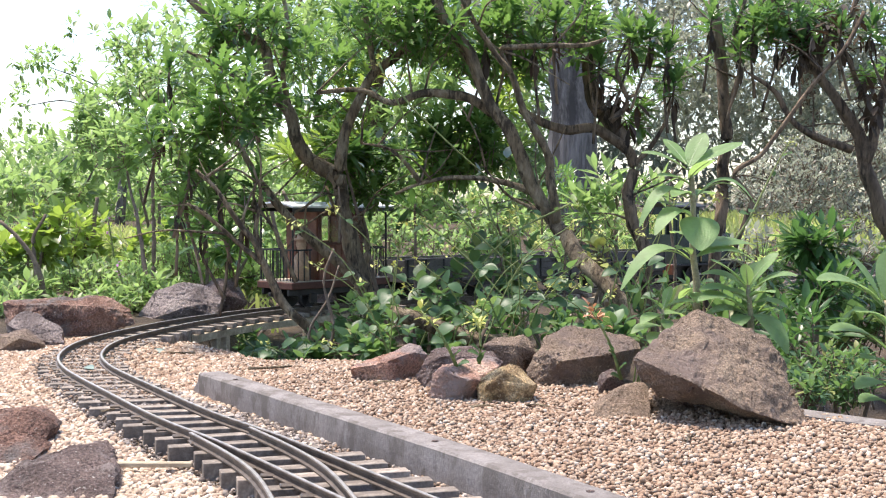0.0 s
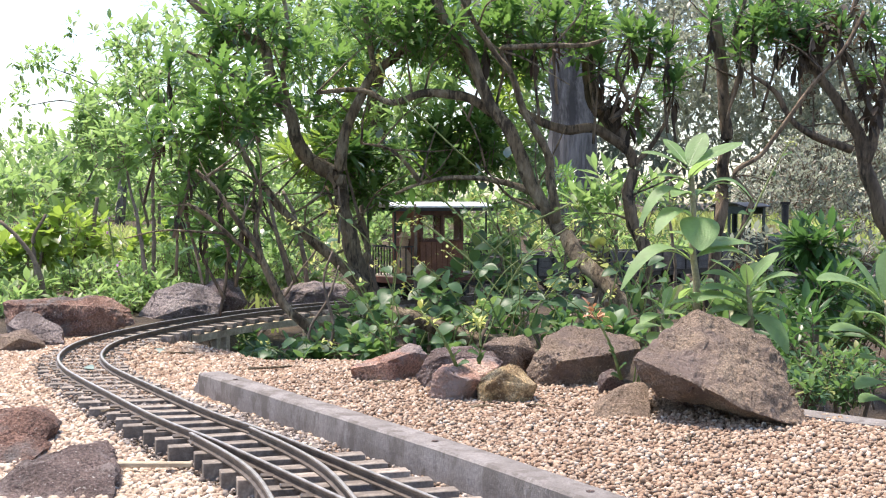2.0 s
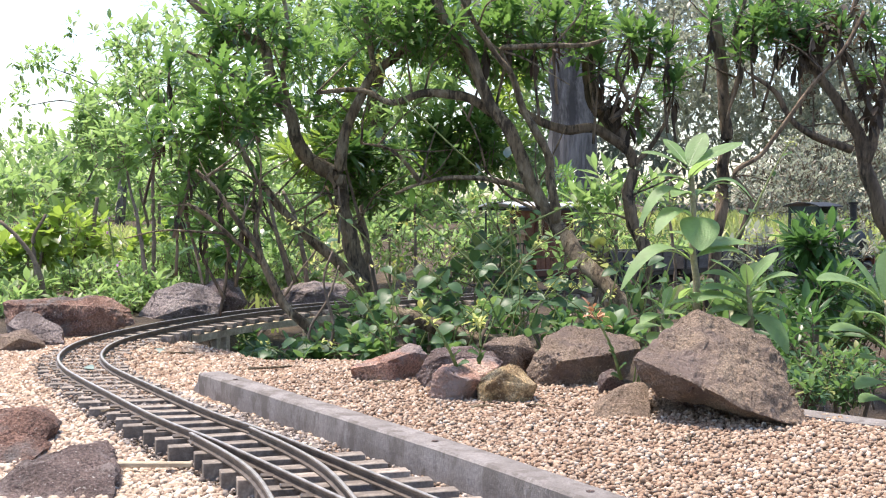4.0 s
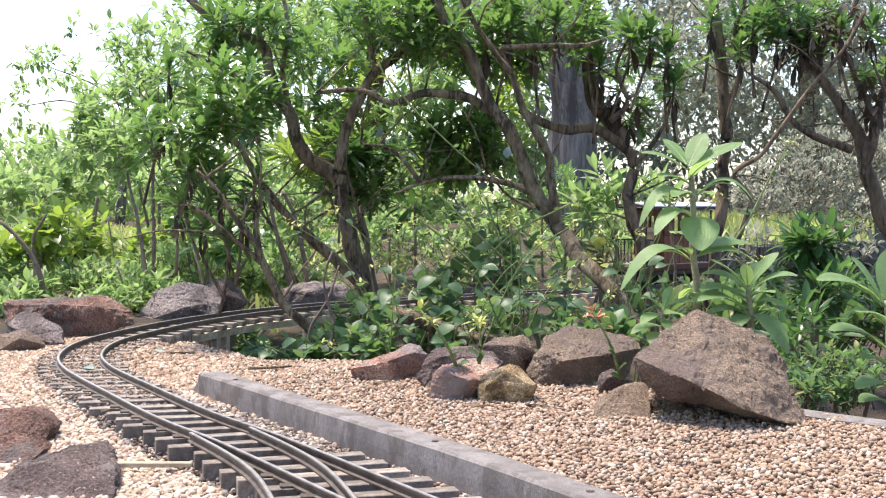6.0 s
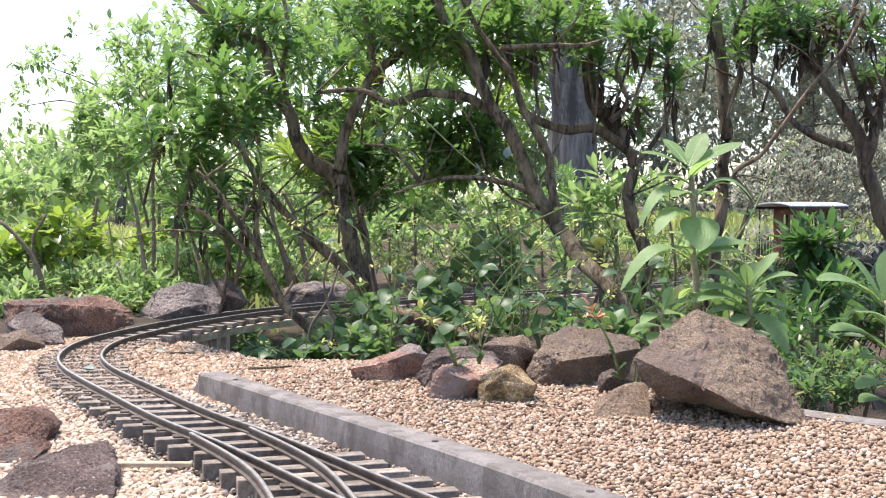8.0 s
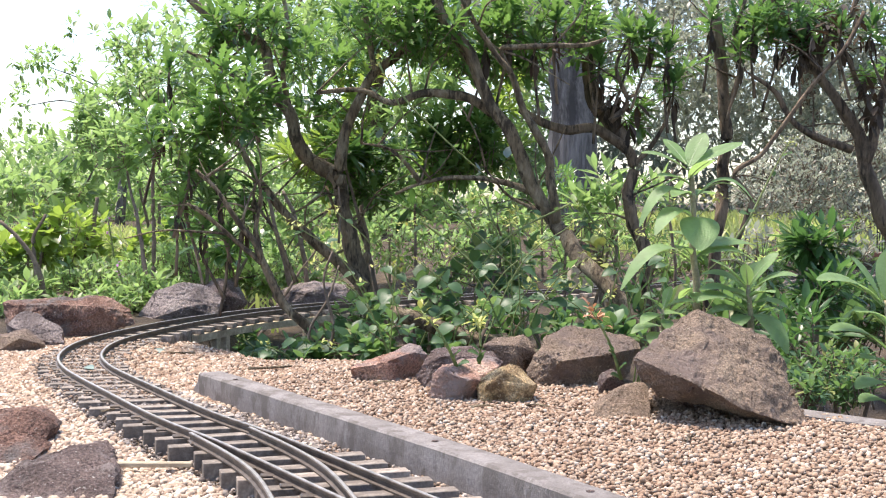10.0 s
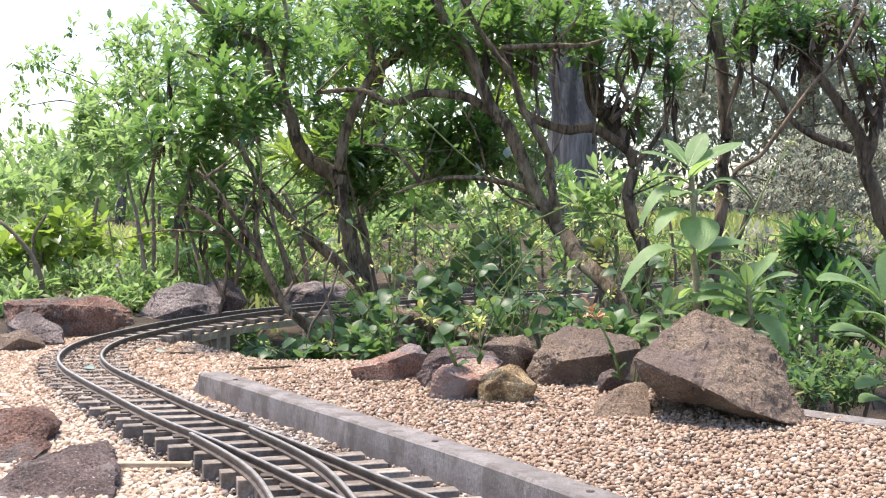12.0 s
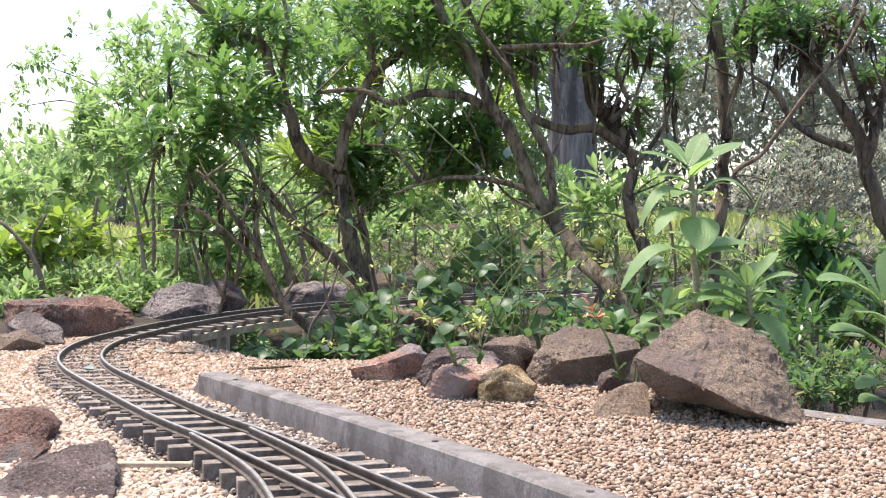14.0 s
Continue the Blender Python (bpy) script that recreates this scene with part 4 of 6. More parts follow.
    ring = prof + [(y, z - 0.0025) for y, z in prof[::-1]]
    ends = [[bm.verts.new((x, y, z)) for y, z in ring] for x in (-0.13, -0.028)]
    for j in range(len(ring)):
        bm.faces.new((ends[0][j], ends[0][(j + 1) % len(ring)], ends[1][(j + 1) % len(ring)], ends[1][j]))
    bm.faces.new(ends[0])
    bm.faces.new(ends[1][::-1])
    bmesh.ops.recalc_face_normals(bm, faces=bm.faces[:])
    part("cab_roof", bm, M_BLACK, v, "black curved cab roof")
    part("lamp_iron", box(0.121, 0.127, -0.008, 0.008, 0.05, 0.068, 0.002), M_BRASS, v)
    return v, wheels


TRAIN = [(coach(), 0.0, 0.062, 0.0165), (wagon("dark grey open wagon with a dark load behind the coach"), 0.268, 0.07, 0.015),
         (wagon("dark grey open wagon in the middle of the train"), 0.518, 0.07, 0.015),
         (wagon("dark grey open wagon coupled behind the locomotive"), 0.768, 0.07, 0.015), (loco(), 1.032, 0.045, 0.019)]
RIDER = doll()


# ---------------------------------------------------------------- shrubs over the line
def shrub(label, limbs, bark, name="shrub", category="shrub", group="shrubs over the line", twigs=3):
    t = thing(name, label, category, group)
    rnd = random.Random(len(label))
    for k, (pts, r0, r1) in enumerate(limbs):
        part("trunk" if k == 0 else "branch", limb(pts, r0, r1, seg=14, knot=0.26, step=0.009, seed=k * 1.7), bark, t, smooth=True)
        line = spline(pts, 0.02)
        for _ in range(twigs):
            p = line[rnd.randrange(len(line) // 3, len(line))]
            if p.z < 0.15:
                continue
            d = Vector((rnd.uniform(-1, 1), rnd.uniform(-0.5, 0.6), rnd.uniform(-0.2, 1))).normalized() * rnd.uniform(0.05, 0.15)
            bend = Vector((rnd.uniform(-1, 1), rnd.uniform(-1, 1), rnd.uniform(-0.6, 1))) * 0.02
            part("twig", limb([p, p + d * 0.5 + bend, p + d + bend * 0.4], 0.0020, 0.0008, seg=5, step=0.014), bark, t, smooth=True)
    return t


shrub_a = shrub("old crooked shrub with twisting brown trunk and glossy leaves", [
    ([(-0.097, 1.9, -0.042), (-0.114, 1.9, 0.029), (-0.127, 1.9, 0.082), (-0.141, 1.9, 0.135), (-0.156, 1.9, 0.188), (-0.161, 1.9, 0.237), (-0.189, 1.9, 0.259), (-0.215, 1.9, 0.29), (-0.237, 1.9, 0.334), (-0.259, 1.9, 0.369), (-0.276, 1.9, 0.443), (-0.315, 1.9, 0.474), (-0.337, 1.9, 0.487), (-0.385, 1.9, 0.517), (-0.424, 1.9, 0.557)], 0.0165, 0.006),
    ([(-0.16, 1.89, 0.228), (-0.157, 1.89, 0.267), (-0.153, 1.89, 0.311), (-0.135, 1.89, 0.359), (-0.104, 1.89, 0.411), (-0.056, 1.89, 0.446), (-0.043, 1.89, 0.52), (-0.038, 1.89, 0.563)], 0.0095, 0.005),
    ([(-0.12, 1.86, 0.076), (-0.168, 1.86, 0.124), (-0.211, 1.86, 0.158), (-0.246, 1.86, 0.202), (-0.284, 1.86, 0.241), (-0.306, 1.86, 0.284), (-0.331, 1.86, 0.318), (-0.383, 1.86, 0.352)], 0.0105, 0.003),
    ([(-0.129, 1.93, 0.085), (-0.12, 1.93, 0.134), (-0.136, 1.93, 0.17), (-0.165, 1.93, 0.188), (-0.187, 1.93, 0.233)], 0.006, 0.002),
    ([(-0.256, 1.88, 0.367), (-0.299, 1.88, 0.389), (-0.343, 1.88, 0.415), (-0.395, 1.88, 0.441)], 0.004, 0.002),
    ([(-0.103, 1.87, 0.409), (-0.116, 1.87, 0.465), (-0.124, 1.87, 0.517), (-0.128, 1.87, 0.551)], 0.005, 0.0035),
    ([(-0.239, 1.92, 0.335), (-0.252, 1.92, 0.41), (-0.243, 1.92, 0.472), (-0.252, 1.92, 0.534)], 0.005, 0.003)], M_BARK)
shrub_b = shrub("slender shrub with a leaning bent trunk beside the trestle", [
    ([(-0.112, 1.66, -0.027), (-0.143, 1.66, 0.005), (-0.17, 1.66, 0.02), (-0.197, 1.66, 0.047), (-0.227, 1.66, 0.082), (-0.244, 1.66, 0.121), (-0.258, 1.66, 0.152), (-0.277, 1.66, 0.175), (-0.296, 1.66, 0.202), (-0.312, 1.66, 0.229), (-0.338, 1.66, 0.252)], 0.0095, 0.0022),
    ([(-0.244, 1.66, 0.121), (-0.266, 1.66, 0.14), (-0.293, 1.66, 0.164), (-0.32, 1.66, 0.187), (-0.35, 1.66, 0.206)], 0.0045, 0.0018),
    ([(-0.261, 1.68, 0.151), (-0.259, 1.68, 0.175), (-0.251, 1.68, 0.214), (-0.261, 1.68, 0.253)], 0.0035, 0.0016),
    ([(-0.208, 1.72, 0.094), (-0.227, 1.72, 0.142), (-0.243, 1.72, 0.174), (-0.263, 1.72, 0.198), (-0.283, 1.72, 0.214)], 0.0032, 0.0014)], M_BARK)
shrub_c = shrub("leaning many-branched shrub with grey-brown scaly bark", [
    ([(0.285, 1.64, -0.02), (0.2765, 1.64, 0.0095), (0.2503, 1.64, 0.055), (0.2135, 1.67, 0.105), (0.181, 1.725, 0.150), (0.164, 1.78, 0.177), (0.141, 1.78, 0.21), (0.121, 1.78, 0.256), (0.1, 1.78, 0.305), (0.071, 1.78, 0.342), (0.042, 1.78, 0.412), (0.005, 1.78, 0.469), (-0.012, 1.78, 0.518)], 0.0125, 0.0075),
    ([(0.165, 1.77, 0.177), (0.159, 1.77, 0.239), (0.149, 1.77, 0.284), (0.12, 1.77, 0.337), (0.099, 1.77, 0.394), (0.083, 1.77, 0.427), (0.111, 1.77, 0.431), (0.144, 1.77, 0.435), (0.201, 1.77, 0.435), (0.238, 1.77, 0.443)], 0.0075, 0.003),
    ([(0.135, 1.8, 0.219), (0.122, 1.8, 0.227), (0.08, 1.8, 0.239), (0.022, 1.8, 0.244), (-0.033, 1.8, 0.235), (-0.07, 1.8, 0.219)], 0.0055, 0.002),
    ([(0.073, 1.8, 0.339), (0.03, 1.8, 0.363), (-0.028, 1.8, 0.368), (-0.078, 1.8, 0.352), (-0.12, 1.8, 0.373), (-0.187, 1.8, 0.368)], 0.0075, 0.003),
    ([(0.097, 1.74, 0.391), (0.061, 1.74, 0.439), (0.029, 1.74, 0.495), (0.013, 1.74, 0.527)], 0.0045, 0.003),
    ([(0.042, 1.8, 0.414), (0.022, 1.8, 0.455), (0.038, 1.8, 0.505), (0.047, 1.8, 0.538)], 0.0065, 0.005),
    ([(0.194, 1.84, 0.146), (0.151, 1.84, 0.189), (0.099, 1.84, 0.219), (0.065, 1.84, 0.257)], 0.004, 0.0015),
    ([(-0.033, 1.82, 0.236), (-0.054, 1.82, 0.265), (-0.079, 1.82, 0.286), (-0.122, 1.82, 0.295)], 0.004, 0.0015)], M_BARK)
shrub_d = shrub("dark-barked shrub with a curved trunk", [
    ([(0.338, 1.95, -0.031), (0.328, 1.95, 0.07), (0.314, 1.95, 0.152), (0.295, 1.95, 0.215), (0.306, 1.95, 0.269), (0.286, 1.95, 0.305), (0.245, 1.95, 0.325), (0.195, 1.95, 0.328), (0.146, 1.95, 0.34), (0.123, 1.95, 0.355)], 0.0135, 0.006),
    ([(0.293, 1.97, 0.302), (0.27, 1.97, 0.338), (0.243, 1.97, 0.379), (0.235, 1.97, 0.443), (0.238, 1.97, 0.497), (0.233, 1.97, 0.56)], 0.0125, 0.009),
    ([(0.306, 1.95, 0.269), (0.34, 1.95, 0.305), (0.362, 1.95, 0.36), (0.357, 1.95, 0.422)], 0.004, 0.002),
    ([(0.265, 1.93, 0.336), (0.292, 1.93, 0.367), (0.273, 1.93, 0.42), (0.3, 1.93, 0.474)], 0.005, 0.002)], M_BARKDARK)
shrub_e = shrub("upright brown trunk rising behind the sage plant", [
    ([(0.441, 2.05, -0.023), (0.456, 2.05, 0.092), (0.468, 2.05, 0.182), (0.474, 2.05, 0.263), (0.476, 2.05, 0.358), (0.466, 2.05, 0.452), (0.457, 2.05, 0.518), (0.452, 2.05, 0.584)], 0.0115, 0.0085),
    ([(0.476, 2.05, 0.358), (0.499, 2.05, 0.434), (0.489, 2.05, 0.49), (0.508, 2.05, 0.547)], 0.005, 0.003),
    ([(0.456, 1.9, 0.135), (0.475, 1.9, 0.184), (0.482, 1.9, 0.215), (0.455, 1.9, 0.25), (0.495, 1.9, 0.281), (0.525, 1.9, 0.32), (0.577, 1.9, 0.391), (0.622, 1.9, 0.443), (0.655, 1.9, 0.504)], 0.0042, 0.0028)], M_BARKDARK)
shrub_g = shrub("dark forking tree with drooping dead leaves", [
    ([(0.761, 2, 0.02), (0.75, 2, 0.122), (0.726, 2, 0.173), (0.707, 2, 0.229), (0.693, 2, 0.276), (0.664, 2, 0.35), (0.617, 2, 0.419), (0.574, 2, 0.483), (0.546, 2, 0.529), (0.532, 2, 0.566)], 0.0155, 0.006),
    ([(0.694, 2, 0.273), (0.712, 2, 0.336), (0.726, 2, 0.4), (0.746, 2, 0.465)], 0.010, 0.006),
    ([(0.665, 1.98, 0.293), (0.602, 1.98, 0.316), (0.565, 1.98, 0.345), (0.537, 1.98, 0.389), (0.501, 1.98, 0.412)], 0.007, 0.003),
    ([(0.623, 2.02, 0.416), (0.627, 2.02, 0.467), (0.668, 2.02, 0.505), (0.686, 2.02, 0.56)], 0.006, 0.004),
    ([(0.712, 2, 0.336), (0.682, 2, 0.4), (0.663, 2, 0.446), (0.644, 2, 0.483)], 0.0055, 0.003)], M_BARKDARK)
stems = thing("stem_clump", "thin bare grey stems standing behind the trestle", "stems")
for pts, r0 in (([(-0.308, 2.5, 0.02), (-0.331, 2.5, 0.101), (-0.348, 2.5, 0.171), (-0.365, 2.5, 0.241)], 0.006), ([(-0.284, 2.55, 0.028), (-0.296, 2.55, 0.111), (-0.313, 2.55, 0.182), (-0.336, 2.55, 0.23)], 0.006), ([(-0.654, 3, -0.018), (-0.656, 3, 0.08), (-0.65, 3, 0.15), (-0.654, 3, 0.248)], 0.008),
                ([(-0.587, 2.9, -0.024), (-0.556, 2.9, 0.044), (-0.529, 2.9, 0.112), (-0.504, 2.9, 0.179)], 0.010), ([(-0.859, 3, -0.046), (-0.855, 3, 0.038), (-0.864, 3, 0.122), (-0.856, 3, 0.22)], 0.008), ([(-0.755, 2.3, 0.013), (-0.765, 2.3, 0.078), (-0.796, 2.3, 0.131), (-0.839, 2.3, 0.174)], 0.006),
                ([(-0.777, 2.35, 0.02), (-0.79, 2.35, 0.086), (-0.792, 2.35, 0.14), (-0.769, 2.35, 0.184)], 0.005), ([(-0.158, 1.84, 0.146), (-0.155, 1.84, 0.189), (-0.158, 1.84, 0.232)], 0.0022), ([(-0.149, 1.6, 0.012), (-0.145, 1.6, 0.049), (-0.158, 1.6, 0.102), (-0.144, 1.6, 0.146)], 0.0025),
                ([(-0.181, 1.62, 0.009), (-0.177, 1.62, 0.04), (-0.154, 1.62, 0.078), (-0.139, 1.62, 0.123)], 0.002), ([(-0.149, 2.3, 0.035), (-0.143, 2.3, 0.131), (-0.154, 2.3, 0.195), (-0.132, 2.3, 0.27)], 0.006), ([(0.454, 2.4, -0.018), (0.459, 2.4, 0.083), (0.447, 2.4, 0.184), (0.452, 2.4, 0.273)], 0.004)):
    part("stem", limb(pts, r0, r0 * 0.6, seg=7), M_TWIG, stems, smooth=True)
pot = thing("terracotta_pot", "brown terracotta pot half hidden behind the shrubs", "pot")
bm = bmesh.new()
prof = [(0.0, 0.0), (0.026, 0.0), (0.036, 0.050), (0.041, 0.050), (0.042, 0.062), (0.037, 0.062), (0.034, 0.054), (0.0, 0.052)]
rings = [[bm.verts.new((rr * math.cos(k * math.pi / 12), rr * math.sin(k * math.pi / 12), zz)) for k in range(24)] for rr, zz in prof]
for ra, rb in zip(rings, rings[1:]):
    for k in range(24):
        bm.faces.new((ra[k], ra[(k + 1) % 24], rb[(k + 1) % 24], rb[k]))
bmesh.ops.remove_doubles(bm, verts=bm.verts[:], dist=1e-5)
part("pot_body", bm, M_ROCKRED, pot, smooth=False)
part("plinth", box(-0.05, 0.05, -0.05, 0.05, -0.16, 0.0, 0.003), M_TIMBER, pot, "weathered timber block")
pot.matrix_basis = pose(0.36, 2.98, 0.055)
log = thing("fallen_branch", "dead grey-brown branch lying behind the rocks", "branch")
part("wood", limb([(-0.068, 1.55, 0.065), (-0.032, 1.55, 0.056), (0.004, 1.55, 0.041), (0.048, 1.55, 0.031), (0.091, 1.55, 0.024), (0.127, 1.55, 0.003)], 0.0105, 0.0085), M_BARK, log, smooth=True)

crown("foliage", [(-0.355, 1.95, 0.365, 0.095, 0.16, 0.10), (-0.302, 1.95, 0.494, 0.09, 0.15, 0.05), (-0.207, 2, 0.419, 0.102, 0.12, 0.093), (-0.124, 2, 0.28, 0.093, 0.06, 0.084)],
      310, 0.036, L_SHRUB, shrub_a, 1, LOBED, 11, 0.65, twigs=0.0009)
crown("foliage", [(-0.385, 1.75, 0.287, 0.073, 0.1, 0.065), (-0.295, 1.75, 0.352, 0.057, 0.08, 0.073), (-0.371, 1.8, 0.214, 0.05, 0.08, 0.02)], 75, 0.035, L_SHRUB, shrub_b, 2, LOBED, 11, 0.65, twigs=0.001)
crown("foliage", [(-0.055, 1.85, 0.479, 0.129, 0.15, 0.052), (0.142, 1.85, 0.479, 0.103, 0.12, 0.047), (0.033, 1.97, 0.306, 0.11, 0.06, 0.064), (-0.08, 2.05, 0.235, 0.048, 0.05, 0.024), (0.069, 1.95, 0.458, 0.1, 0.1, 0.063)],
      300, 0.036, L_SHRUB, shrub_c, 3, LOBED, 11, 0.65, twigs=0.001)
crown("foliage", [(-0.14, 2.1, 0.371, 0.117, 0.1, 0.088), (-0.024, 2.15, 0.345, 0.13, 0.1, 0.08), (0.064, 2.1, 0.42, 0.088, 0.08, 0.088), (-0.229, 2.2, 0.308, 0.082, 0.08, 0.082), (0.04, 2.1, 0.30, 0.11, 0.07, 0.06)], 270, 0.037, L_LIME, shrub_c, 9, LOBED, 11, 0.65, twigs=0.001)
crown("foliage", [(0.274, 2, 0.456, 0.102, 0.12, 0.047), (0.367, 2, 0.437, 0.056, 0.1, 0.047), (0.31, 2.05, 0.358, 0.048, 0.1, 0.038)], 34, 0.036, L_SHRUB, shrub_d, 4, LOBED, 12, twigs=0.001)
crown("foliage", [(0.511, 2.1, 0.497, 0.059, 0.12, 0.049), (0.542, 2, 0.511, 0.084, 0.1, 0.037)], 38, 0.036, L_DARK, shrub_e, 5, LOBED, 11, twigs=0.001)
crown("foliage", [(0.627, 2.1, 0.526, 0.127, 0.12, 0.049), (0.726, 2.05, 0.462, 0.038, 0.1, 0.067)], 30, 0.034, L_SHRUB, shrub_g, 6, LOBED, 10, twigs=0.001)
crown("foliage", [(-0.304, 1.8, 0.314, 0.033, 0.05, 0.033), (-0.115, 1.85, 0.258, 0.077, 0.05, 0.086), (0.055, 1.8, 0.231, 0.075, 0.05, 0.075)], 16, 0.028, L_TEAL, shrub_a, 50, OVAL, 1)
def rosettes(parent, tips, size, seed, material):
    """Upright tufts at the tips of twigs, each with a skirt of dead hanging leaves below it."""
    rnd = random.Random(seed)
    live, dead = Heap(), Heap()
    for x, y, z in tips:
        p = Vector((x, y, z))
        way = Vector((rnd.uniform(-0.25, 0.25), rnd.uniform(-0.4, 0.1), 1))
        live.add(LOBED, [np.array(m) for m in whorl(rnd, p, way, 20, size, (12, 100))])
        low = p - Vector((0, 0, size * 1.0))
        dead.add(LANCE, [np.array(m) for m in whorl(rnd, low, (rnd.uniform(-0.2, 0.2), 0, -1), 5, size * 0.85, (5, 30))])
        part("twig", limb([p - Vector((rnd.uniform(-0.03, 0.03), 0, size * 3.2)), low - Vector((0.004, 0, 0.01)), p], 0.0026, 0.0018, seg=6), M_BARKDARK, parent, smooth=True)
    live.part("foliage", material, parent, kind="stuff")
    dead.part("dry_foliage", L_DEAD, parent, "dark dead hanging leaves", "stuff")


rosettes(shrub_d, [(0.248, 1.93, 0.434), (0.354, 1.93, 0.451), (0.367, 1.93, 0.402), (0.295, 1.93, 0.474), (0.233, 1.93, 0.478), (0.327, 1.93, 0.487)], 0.042, 51, L_SHRUB)
rosettes(shrub_e, [(0.488, 2, 0.469), (0.509, 2, 0.506), (0.547, 2, 0.483), (0.44, 2, 0.515)], 0.040, 52, L_SHRUB)
rosettes(shrub_c, [(0.138, 1.8, 0.455), (0.097, 1.8, 0.472), (0.167, 1.8, 0.48), (0.063, 1.8, 0.455)], 0.040, 53, L_SHRUB)
rosettes(shrub_a, [(-0.408, 1.82, 0.408), (-0.37, 1.82, 0.362), (-0.425, 1.82, 0.332), (-0.333, 1.82, 0.265), (-0.384, 1.82, 0.248), (-0.29, 1.82, 0.425)], 0.040, 54, L_SHRUB)
rosettes(shrub_b, [(-0.358, 1.72, 0.266), (-0.313, 1.72, 0.23), (-0.372, 1.72, 0.212), (-0.339, 1.72, 0.18), (-0.281, 1.72, 0.196), (-0.265, 1.72, 0.239), (-0.303, 1.72, 0.154)], 0.034, 56, L_SHRUB)
rosettes(shrub_g, [(0.579, 1.97, 0.47), (0.643, 1.97, 0.493), (0.693, 1.97, 0.497)], 0.038, 55, L_DARK)
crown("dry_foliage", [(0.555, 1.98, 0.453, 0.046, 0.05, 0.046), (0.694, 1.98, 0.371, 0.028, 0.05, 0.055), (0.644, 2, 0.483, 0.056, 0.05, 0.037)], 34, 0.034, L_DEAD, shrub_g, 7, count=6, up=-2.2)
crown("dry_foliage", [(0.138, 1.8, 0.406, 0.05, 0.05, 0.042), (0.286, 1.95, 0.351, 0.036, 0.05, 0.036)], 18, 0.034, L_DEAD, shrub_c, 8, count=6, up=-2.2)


# ---------------------------------------------------------------- undergrowth
def bush(label, blobs, clumps, size, material, seed, shape=OVAL, count=6, up=0.5, twigs=0.0012, name="bush", category="bush", group=""):
    t = thing(name, label, category, group)
    x, y = blobs[0][0], blobs[0][1]
    z = height(x, y)
    for k, b in enumerate(blobs):
        part("stem", limb([(x, y, z - 0.02), ((x + b[0]) / 2, (y + b[1]) / 2, (z + b[2]) / 2), b[:3]], 0.005 + b[5] * 0.01, 0.002, seed=k), M_TWIG, t)
    crown("foliage", blobs, clumps, size, material, t, seed, shape, count, up, twigs)
    return t


bush("round-leaved creeping shrub beside the rails", [(-0.019, 1.72, 0.07, 0.072, 0.08, 0.04), (0.109, 1.6, 0.057, 0.082, 0.08, 0.037), (0.08, 1.8, 0.114, 0.1, 0.08, 0.042)],
     62, 0.027, L_CREEP, 21, OVAL, 6)
bush("low green plant at the foot of the trestle", [(-0.098, 1.56, 0.024, 0.036, 0.06, 0.022), (-0.182, 1.6, 0.003, 0.037, 0.05, 0.009)], 34, 0.024, L_CREEP, 22, OVAL, 6)
bush("pale leafy plant growing behind the rails", [(-0.118, 2.7, 0.118, 0.088, 0.1, 0.075), (0.02, 2.75, 0.091, 0.115, 0.1, 0.077), (0.151, 2.8, 0.128, 0.13, 0.1, 0.091)], 330, 0.021, L_LIGHT, 23, SPRIG, 7)
bush("pale green plant before the train's line", [(0.211, 2.1, 0.128, 0.088, 0.06, 0.059), (0.092, 2.05, 0.168, 0.067, 0.06, 0.048), (0.299, 2.1, 0.167, 0.049, 0.06, 0.059)], 34, 0.026, L_LIGHT, 26, SPRIG, 6)
bush("yellowing plant among the creepers", [(0.223, 1.72, 0.13, 0.018, 0.03, 0.022)], 9, 0.022, M_YELLOWBUD, 39, OVAL, 5)
bush("bright green undergrowth by the long rock", [(-0.808, 2.3, 0.04, 0.075, 0.1, 0.032), (-0.91, 2.4, 0.072, 0.067, 0.1, 0.056)], 90, 0.03, L_LIGHT, 40, SPRIG, 7)
bush("dark sprig hanging before the coach's way", [(-0.044, 1.95, 0.206, 0.041, 0.04, 0.032), (-0.166, 1.95, 0.305, 0.045, 0.04, 0.036)], 16, 0.045, L_DARK, 28, LANCE, 11)
bush("tangled green weeds under the shrubs", [(-0.045, 1.5, 0.045, 0.063, 0.06, 0.021), (0.062, 1.55, 0.062, 0.087, 0.06, 0.029), (0.146, 1.45, 0.05, 0.054, 0.06, 0.02), (-0.134, 1.75, 0.043, 0.057, 0.06, 0.033), (0.207, 1.45, 0.05, 0.034, 0.06, 0.02)], 95, 0.021, L_CREEP, 29, OVAL, 6)
bush("low weeds beyond the train's line", [(0.398, 3.1, 0.047, 0.13, 0.1, 0.05), (0.608, 3.3, 0.052, 0.138, 0.1, 0.054), (0.848, 3.6, 0.047, 0.151, 0.15, 0.059), (1.155, 3.9, 0.043, 0.2, 0.15, 0.063), (1.408, 4, 0.039, 0.167, 0.15, 0.065)], 420, 0.035, L_LIGHT, 46, SPRIG, 7)
bush("rank green weeds before the train's line", [(0.34, 2.05, 0.053, 0.076, 0.06, 0.033), (0.466, 2.1, 0.045, 0.078, 0.06, 0.034), (0.601, 2.2, 0.052, 0.082, 0.06, 0.041), (0.734, 2.2, 0.063, 0.082, 0.06, 0.041)], 260, 0.024, L_CREEP, 47, SPRIG, 7, 1.0)
